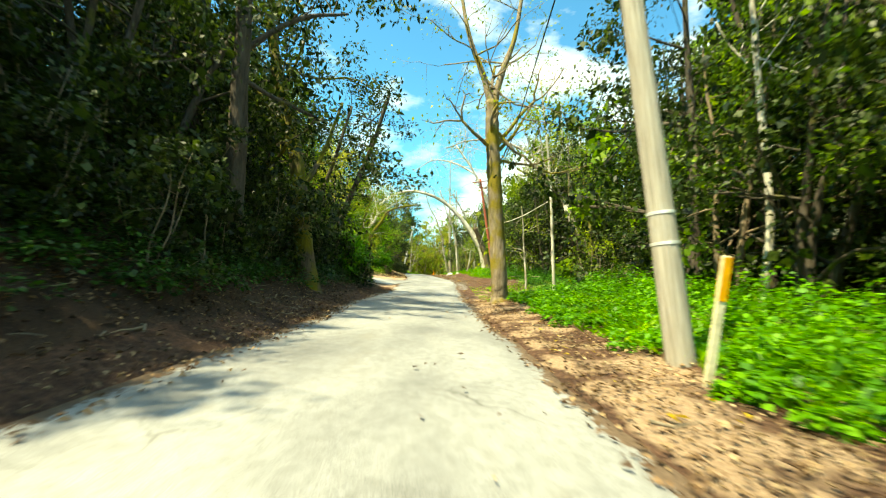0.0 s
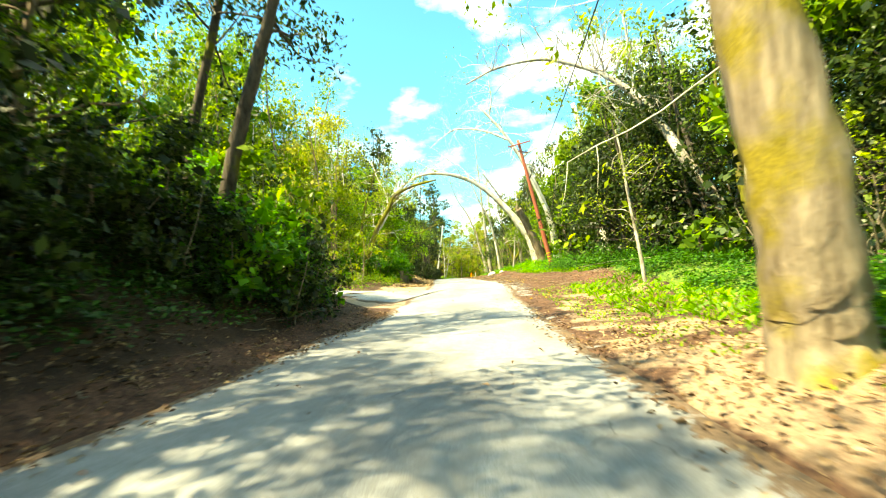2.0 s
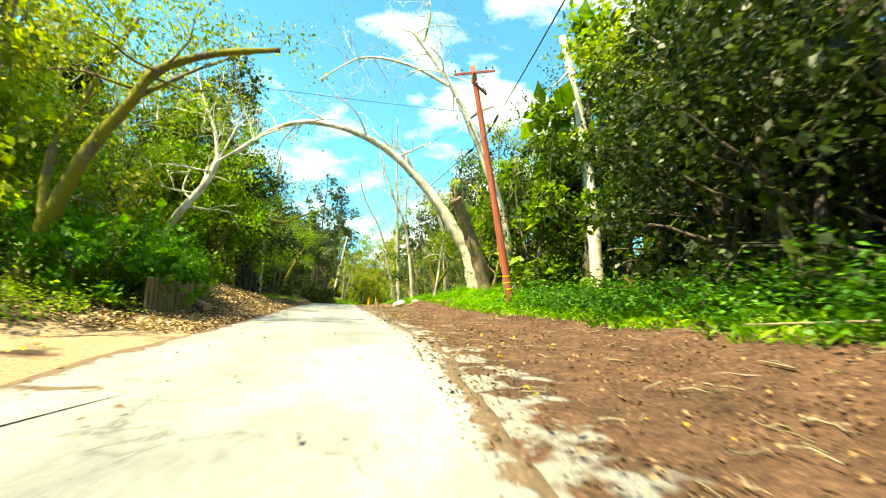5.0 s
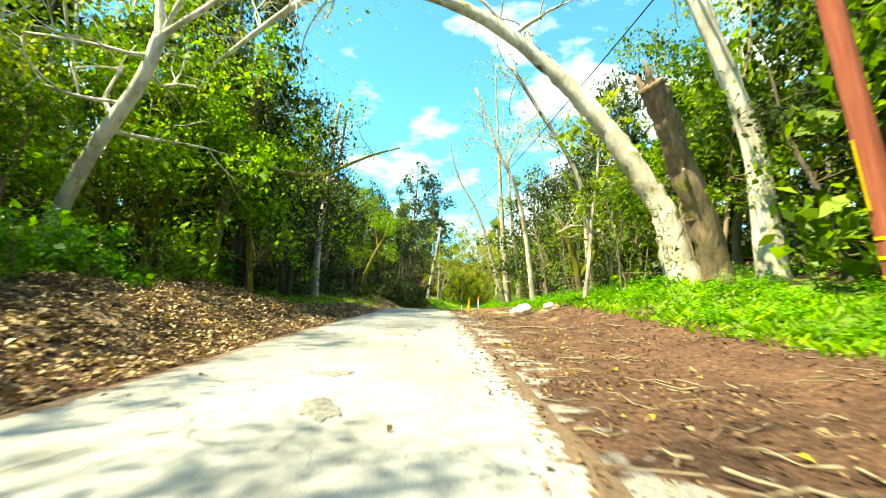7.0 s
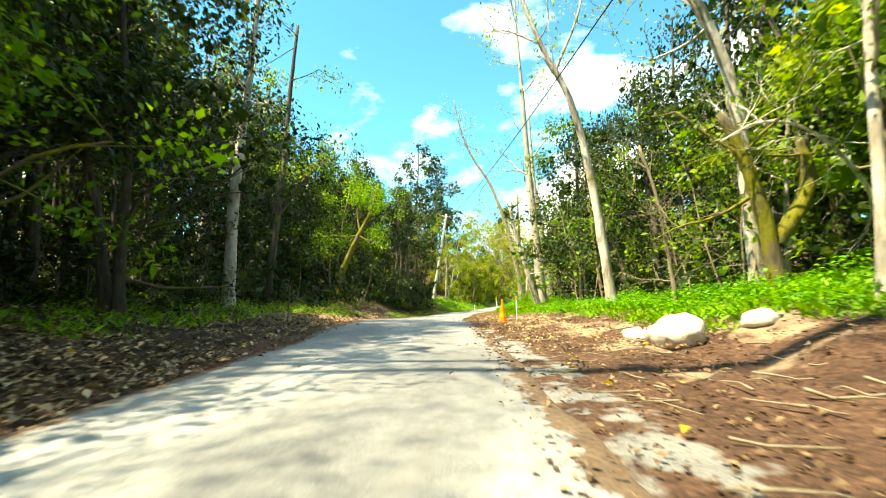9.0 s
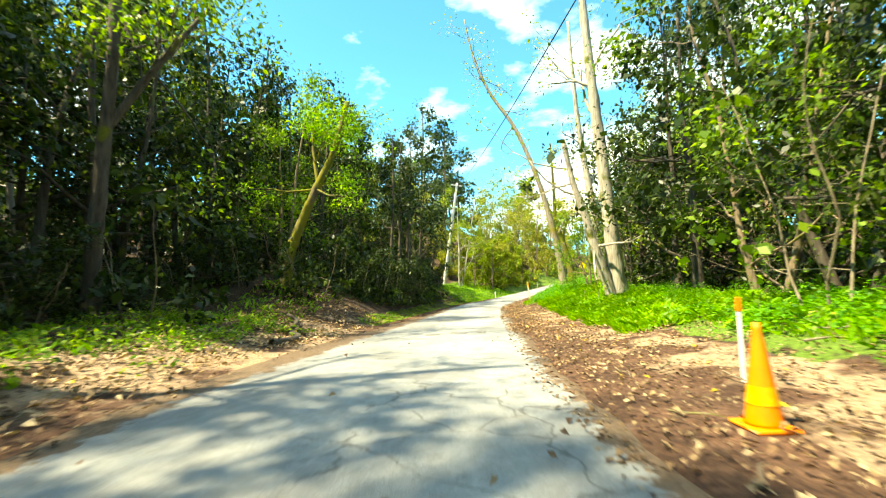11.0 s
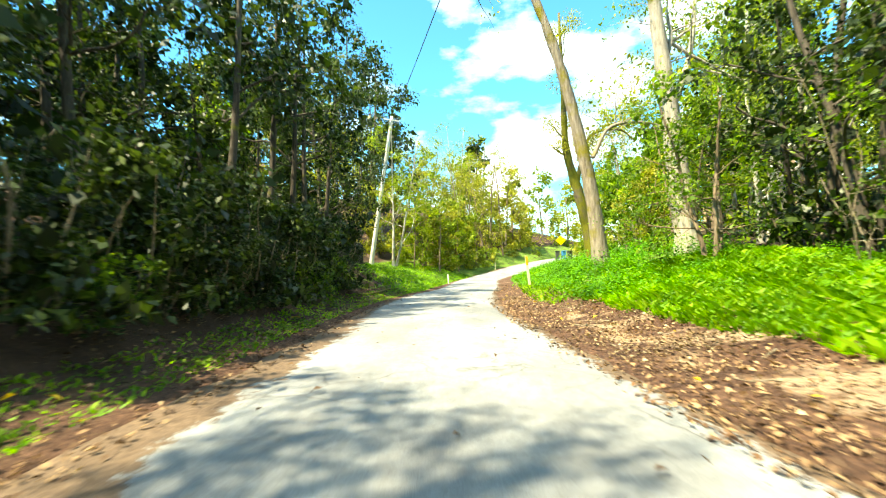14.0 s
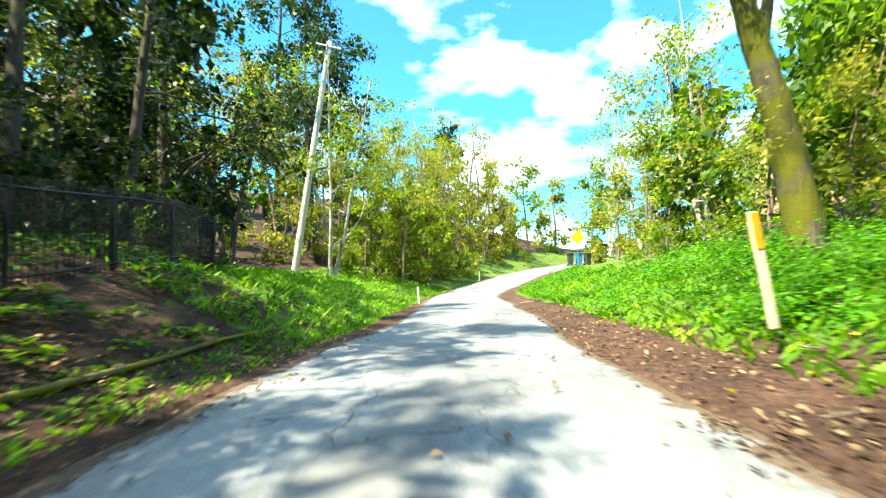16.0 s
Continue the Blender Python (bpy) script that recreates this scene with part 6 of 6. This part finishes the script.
cable("black overhead cable slung from pole to pole along the road", raised([(1.7, 6.87, 8.6)])[0], (1.15, 60.9, 11.0), 1.3, 0.02, ((0.93, 0.8), (0.965, 0.5)))
cable("black overhead cable slung high above the bend", (1.15, 60.9, 11.0), (-19.8, 142.9, 16.4), 1.6, 0.022, ((0.025, 0.7),))
cable("thin service wire that crosses above the road", (0.9, 60.8, 12.4), (-32, 52, 11.5), 0.5, 0.012)
cable("thin guy wire beside the leaning pole", *raised([(1.65, 6.88, 9.0), (9.5, 16, 3.2)]), 0.1, 0.008)


def paddle_post(label, foot, head, w=0.1, top_mat=M_AMBER, top_h=0.42, body=M_CREAM, d=0.045):
    ob = thing("marker_post", label, "post", group="marker posts along the road")
    m, h = lean_pose(foot, head)
    ob.matrix_basis = m @ Matrix.Rotation(radians(8), 4, "Z")
    part("stake", box(w, d, h + 0.3, (0, 0, h / 2 - 0.15), 0.008), body, ob)
    if top_mat:
        part("reflector", box(w * 0.92, 0.008, top_h, (0, -d / 2 - 0.005, h - top_h / 2 - 0.02), 0.002), top_mat, ob, "amber reflective panel")
        part("reflector", box(w * 0.92, 0.008, top_h, (0, d / 2 + 0.005, h - top_h / 2 - 0.02), 0.002), top_mat, ob, "amber reflective panel")
    return ob


paddle_post("leaning cream marker post with an amber panel among weeds", *raised([(2.74, 5.34, 0.15), (2.86, 5.25, 1.66)]), 0.105, top_h=0.5)
paddle_post("leaning cream marker post with an amber panel in the grass", (-9.5, 119.55, 1.4), (-9.6, 119.6, 2.45), 0.115)
paddle_post("short white marker post at the ditch edge", (-14.0, 136.0, 0.4), (-14.04, 136.0, 1.3), 0.09, None, body=M_WHITE)
paddle_post("thin weathered stake beside the forest edge", (-13.55, 78.9, 1.45), (-13.5, 78.9, 2.8), 0.05, None, body=M_PLANK, d=0.03)
paddle_post("short thin stake in the leaves", (-16.2, 80.0, 1.7), (-16.2, 80.0, 2.4), 0.03, None, body=M_CREAM, d=0.03)

cone = thing("traffic_cone", "orange plastic traffic cone on the dirt shoulder", "traffic cone", (-7.0, 83.0, float(top(-7.0, 83.0)) + 0.0), 12)
part("base", box(0.36, 0.36, 0.035, (0, 0, 0.02), 0.012), M_CONE, cone)
part("body", lathe([(0.14, 0.035), (0.135, 0.06), (0.095, 0.36), (0.045, 0.7), (0.03, 0.78), (0.028, 0.84)], 20), M_CONE, cone, smooth=True)
part("collar", lathe([(0.118, 0.2), (0.121, 0.2), (0.099, 0.34), (0.096, 0.34)], 20), M_AMBER, cone, "faded orange reflective collar")
stake = thing("marker_stake", "thin red and white stake beside the cone", "stake", (-6.5, 84.6, float(top(-6.5, 84.6))), 0)
part("stake", box(0.04, 0.04, 0.9, (0, 0, 0.4), 0.005), M_WHITE, stake)
part("flag", box(0.05, 0.05, 0.16, (0, 0, 0.86), 0.005), M_CONE, stake, "red painted tip")

rng = np.random.default_rng(9)
fence = thing("picket_fence", "short old paling fence with leaning mossy boards", "fence", (-9.92, 52.3, 1.02), 2)
for k in range(13):
    h = 1.14 + rng.uniform(-0.07, 0.07)
    bm = box(0.022, 0.178, h, (0, 0, h / 2), 0.006)
    for v in bm.verts:
        if v.co.z > h - 0.05:
            v.co.z += rng.uniform(-0.04, 0.03)
    bmesh.ops.rotate(bm, cent=(0, 0, 0), matrix=Matrix.Rotation(rng.normal() * 0.04, 3, "X"), verts=bm.verts)
    bmesh.ops.translate(bm, vec=(0.035, -1.26 + 0.208 * k + rng.normal() * 0.008, 0), verts=bm.verts)
    part("board", bm, M_PLANK, fence)
for z in (0.28, 0.88):
    part("rail", box(0.045, 2.7, 0.09, (0, 0, z), 0.006), M_PLANK, fence)
for y in (-1.32, 0.0, 1.34):
    part("post", box(0.1, 0.1, 1.4, (-0.08, y, 0.5), 0.01), M_PLANK, fence)

board = thing("notice_board", "white notice board on two dark posts at the lane mouth", "sign", (-16.0, 45.0, float(top(-16, 45))), -12)
zb = 2.2 - float(top(-16, 45))
for x in (-0.36, 0.36):
    part("post", box(0.09, 0.09, zb + 1.9, (x, 0.06, (zb + 1.3) / 2), 0.008), M_PLANK, board)
panel = part("panel", box(0.9, 0.03, 1.15, (0, 0, zb + 1.1), 0.006), M_WHITE, board, "white painted panel with unreadable text")
for i, (w, h) in enumerate(((0.6, 0.09), (0.7, 0.045), (0.55, 0.045), (0.66, 0.045), (0.4, 0.045), (0.62, 0.07), (0.5, 0.04))):
    part("text_bar", box(w, 0.004, h, (0, -0.018, zb + 1.56 - 0.14 * i)), M_INK, panel)

mail = thing("mailbox", "dark grey mailbox on a wooden post beside the lane", "mailbox", (-11.4, 50.0, float(top(-11.4, 50.0))), 15)
part("post", box(0.1, 0.1, 1.2, (0, 0, 0.5), 0.008), M_PLANK, mail)
bm = bmesh.new()
arc = [(-0.16, 0), (-0.16, 0.18)] + [(-0.16 * math.cos(a), 0.18 + 0.15 * math.sin(a)) for a in np.linspace(0.3, math.pi - 0.3, 7)] + [(0.16, 0.18), (0.16, 0)]
front = [bm.verts.new((x, -0.28, 1.1 + z)) for x, z in arc]
back = [bm.verts.new((x, 0.28, 1.1 + z)) for x, z in arc]
bm.faces.new(front)
bm.faces.new(back[::-1])
for k in range(len(arc)):
    bm.faces.new((front[k], back[k], back[(k + 1) % len(arc)], front[(k + 1) % len(arc)]))
bmesh.ops.recalc_face_normals(bm, faces=bm.faces)
body = part("body", bm, M_GREY_BOX, mail)
part("door_knob", box(0.03, 0.03, 0.05, (0, -0.295, 1.36), 0.006), M_STEEL, body, "small steel knob")

# black iron fence above the bank
run = np.array([(-17.9, 117.6), (-18.2, 120.5), (-18.6, 123.5), (-18.8, 126)])
iron = thing("iron_fence", "black iron picket fence along the top of the bank", "fence", (-18.2, 120.5, float(land(-18.2, 120.5))))
seg = np.linalg.norm(np.diff(run, axis=0), axis=1)
dist = np.concatenate([[0], np.cumsum(seg)])
picket_bm = box(0.026, 0.026, 1.3, (0, 0, 0.72), 0.004)
picket_me = bpy.data.meshes.new("picket")
picket_bm.to_mesh(picket_me)
picket_bm.free()
picket_me.materials.append(M_IRON)
post_bm = box(0.06, 0.06, 1.45, (0, 0, 0.62), 0.006)
post_me = bpy.data.meshes.new("post")
post_bm.to_mesh(post_me)
post_bm.free()
post_me.materials.append(M_IRON)
origin = Vector((-18.2, 120.5, float(land(-18.2, 120.5))))
for k, s in enumerate(np.arange(0, dist[-1], 0.115)):
    x, y = np.interp(s, dist, run[:, 0]), np.interp(s, dist, run[:, 1])
    ob = new("post" if k % 18 == 0 else "picket", post_me if k % 18 == 0 else picket_me)
    ob.parent = iron
    ob.location = Vector((x, y, float(land(x, y)) + 0.02)) - origin
for dz in (0.2, 1.25):
    V, F = [], []
    pts = [np.array((np.interp(s, dist, run[:, 0]), np.interp(s, dist, run[:, 1]), float(land(np.interp(s, dist, run[:, 0]), np.interp(s, dist, run[:, 1]))) + dz)) - np.array(origin) for s in np.linspace(0, dist[-1], 30)]
    tube(V, F, pts, 0.018, 0.018, 4)
    child("rail", mesh_of("rail", V, F, M_IRON), iron)

# warning sign, bins and posts at the bend
warn = thing("warning_sign", "yellow diamond warning sign on a steel post at the bend", "sign", (-2.0, 149.0, float(top(-2.0, 149.0))), -8)
zs = 4.5 - float(top(-2.0, 149.0))
part("post", box(0.06, 0.06, zs + 0.9, (0, 0, (zs + 0.1) / 2), 0.006), M_STEEL, warn)
plate = part("plate", box(0.78, 0.01, 0.78, (0, -0.04, zs), 0.004, Matrix.Rotation(radians(45), 4, "Y")), M_YELLOW, warn)
for k in range(3):
    z0 = float(top(-2.0 + 0.7 * k, 151.0))
    bin_ = thing("wheeled_bin", ("blue wheeled bin at the roadside" if k == 1 else "dark grey wheeled bin at the roadside"), "bin", (-2.0 + 0.7 * k, 151.0, max(z0, 2.35)), 10 * k, "bins at the bend")
    bm = lathe([(0.24, 0.02), (0.3, 0.9), (0.32, 0.92), (0.32, 0.96)], 4)
    bmesh.ops.rotate(bm, cent=(0, 0, 0), matrix=Matrix.Rotation(radians(45), 3, "Z"), verts=bm.verts)
    part("body", bm, M_BLUE if k == 1 else M_GREY_BOX, bin_)
    part("lid", box(0.5, 0.54, 0.06, (0, 0, 1.0), 0.02), M_BLUE if k == 1 else M_GREY_BOX, bin_)
    for x in (-0.2, 0.2):
        bm = lathe([(0.09, -0.025), (0.09, 0.025)], 12)
        bmesh.ops.rotate(bm, cent=(0, 0, 0), matrix=Matrix.Rotation(radians(90), 3, "Y"), verts=bm.verts)
        bmesh.ops.translate(bm, vec=(x, 0.24, 0.09), verts=bm.verts)
        part("wheel", bm, M_RUBBER, bin_, "black rubber wheel")
paddle_post("small wooden post at the outer edge of the bend", (-8.8, 158.0, 1.4), (-8.8, 158.0, 2.2), 0.09, None, body=M_CREAM)


def house(label, place, turn, w, d, h, wall, windows):
    ob = thing("house", label, "house", place, turn)
    part("wall", box(w, d, h, (0, 0, h / 2)), wall, ob)
    bm = bmesh.new()
    e, r = 0.6, h + w * 0.28
    pts = [(-w / 2 - e, h - 0.15), (0, r), (w / 2 + e, h - 0.15), (w / 2 + e, h + 0.05), (0, r + 0.22), (-w / 2 - e, h + 0.05)]
    a = [bm.verts.new((x, -d / 2 - e, z)) for x, z in pts]
    c_ = [bm.verts.new((x, d / 2 + e, z)) for x, z in pts]
    bm.faces.new(a)
    bm.faces.new(c_[::-1])
    for k in range(6):
        bm.faces.new((a[k], c_[k], c_[(k + 1) % 6], a[(k + 1) % 6]))
    bmesh.ops.recalc_face_normals(bm, faces=bm.faces)
    roof = part("roof", bm, M_SHINGLE, ob)
    part("chimney", box(0.8, 0.8, 2.6, (w * 0.22, 0, h + w * 0.28), 0.03), wall, roof, "square chimney")
    gable = bmesh.new()
    vs = [gable.verts.new(p) for p in ((-w / 2, -d / 2 + 0.02, h), (w / 2, -d / 2 + 0.02, h), (0, -d / 2 + 0.02, r - 0.05))]
    vt = [gable.verts.new(p) for p in ((-w / 2, -d / 2 + 0.2, h), (w / 2, -d / 2 + 0.2, h), (0, -d / 2 + 0.2, r - 0.05))]
    gable.faces.new(vs)
    gable.faces.new(vt[::-1])
    for k in range(3):
        gable.faces.new((vs[k], vt[k], vt[(k + 1) % 3], vs[(k + 1) % 3]))
    part("gable", gable, wall, ob)
    for x, z, ww, hh in windows:
        fr = part("window", box(ww + 0.16, 0.1, hh + 0.16, (x, -d / 2 - 0.03, z), 0.01), M_WHITE, ob)
        part("pane", box(ww, 0.04, hh, (x, -d / 2 - 0.075, z)), M_GLASS, fr, "dark window pane")
    return ob


house("tan stucco house on the wooded slope", (21.5, 153, float(land(21.5, 153)) - 0.5), 20, 7, 8, 8.2, M_STUCCO, ((-1.8, 6.4, 1.1, 1.2), (1.6, 6.4, 1.1, 1.2), (0, 3, 1.2, 1.3)))
house("brown timber house high behind the trees", (-44, 152, float(land(-44, 152)) - 0.3), -25, 9, 9, 7.5, M_BROWN_WALL, ((-2.4, 5, 1.1, 1.4), (2.4, 5, 1.1, 1.4), (0, 2, 1.2, 1.4)))

water = [(1.0, 97.5), (3.5, 97.0), (7, 99), (9, 103), (7.5, 106), (4, 104.5), (1.5, 101)]
bm = bmesh.new()
ring_ = [bm.verts.new((x, y, 1.38)) for x, y in water]
bm.faces.new(ring_)
me = bpy.data.meshes.new("water")
bm.to_mesh(me)
bm.free()
me.materials.append(M_WATER)
tagged(new("water", me), "still dark creek water below the bank", "water", kind="structure")


def road_patch(label, x, y, rx, ry, turn, seed, mat, lift=0.03):
    """A broken place in the asphalt: a low uneven plate with a ragged outline."""
    rng = np.random.default_rng(seed)
    ob = thing("road_patch", label, "road patch", (x, y, float(grade(y))), turn, "broken places in the asphalt")
    V, k = [], 40
    ph = rng.uniform(0, 6.28, 6)
    edge = np.array([1 + sum(0.2 / (j + 1) ** 0.5 * math.sin((j + 1) * i * 6.283 / k + ph[j]) for j in range(6)) + 0.05 * rng.normal() for i in range(k)])
    cross = lambda px, py: 0.035 * (1 - min(1, abs(px - float(centre(py))) / float(half(py))) ** 2) + 0.012
    ca, sa = math.cos(radians(turn)), math.sin(radians(turn))
    for f, dz in ((0.04, 0.004), (0.5, 0.006), (0.85, 0.008), (1.0, 0.004), (1.03, -0.03)):
        for i in range(k):
            a = i * 2 * math.pi / k
            px, py = rx * f * edge[i] * math.cos(a), ry * f * edge[i] * math.sin(a)
            wx, wy = x + px * ca - py * sa, y + px * sa + py * ca
            V.append((px, py, float(grade(wy) - grade(y)) + cross(wx, wy) + dz + 0.006))
    F = [(r * k + i, r * k + (i + 1) % k, (r + 1) * k + (i + 1) % k, (r + 1) * k + i) for r in range(4) for i in range(k)]
    child("crumbled_asphalt", mesh_of("crumbled_asphalt", V, F, mat, True), ob)
    return ob


road_patch("dark pothole with crumbled edges in the pale asphalt", -6.88, 64.3, 0.34, 0.6, 20, 51, M_CRUMBLE)
for x, y, rx, ry, seed in ((-11.06, 92.2, 0.4, 0.26, 52), (-11.75, 91.7, 0.3, 0.14, 55), (-10.5, 92.7, 0.24, 0.13, 56), (-7.6, 66.3, 0.2, 0.3, 57), (-6.2, 58.4, 0.28, 0.2, 58), (-5.6, 56.6, 0.2, 0.35, 59)):
    road_patch("dark damp worn patch in the middle of the lane", x, y, rx, ry, 15 + seed * 40, seed, M_CRUMBLE)
road_patch("small dark worn patch at the lane's edge", -9.35, 64.2, 0.3, 0.55, 10, 53, M_CRUMBLE)
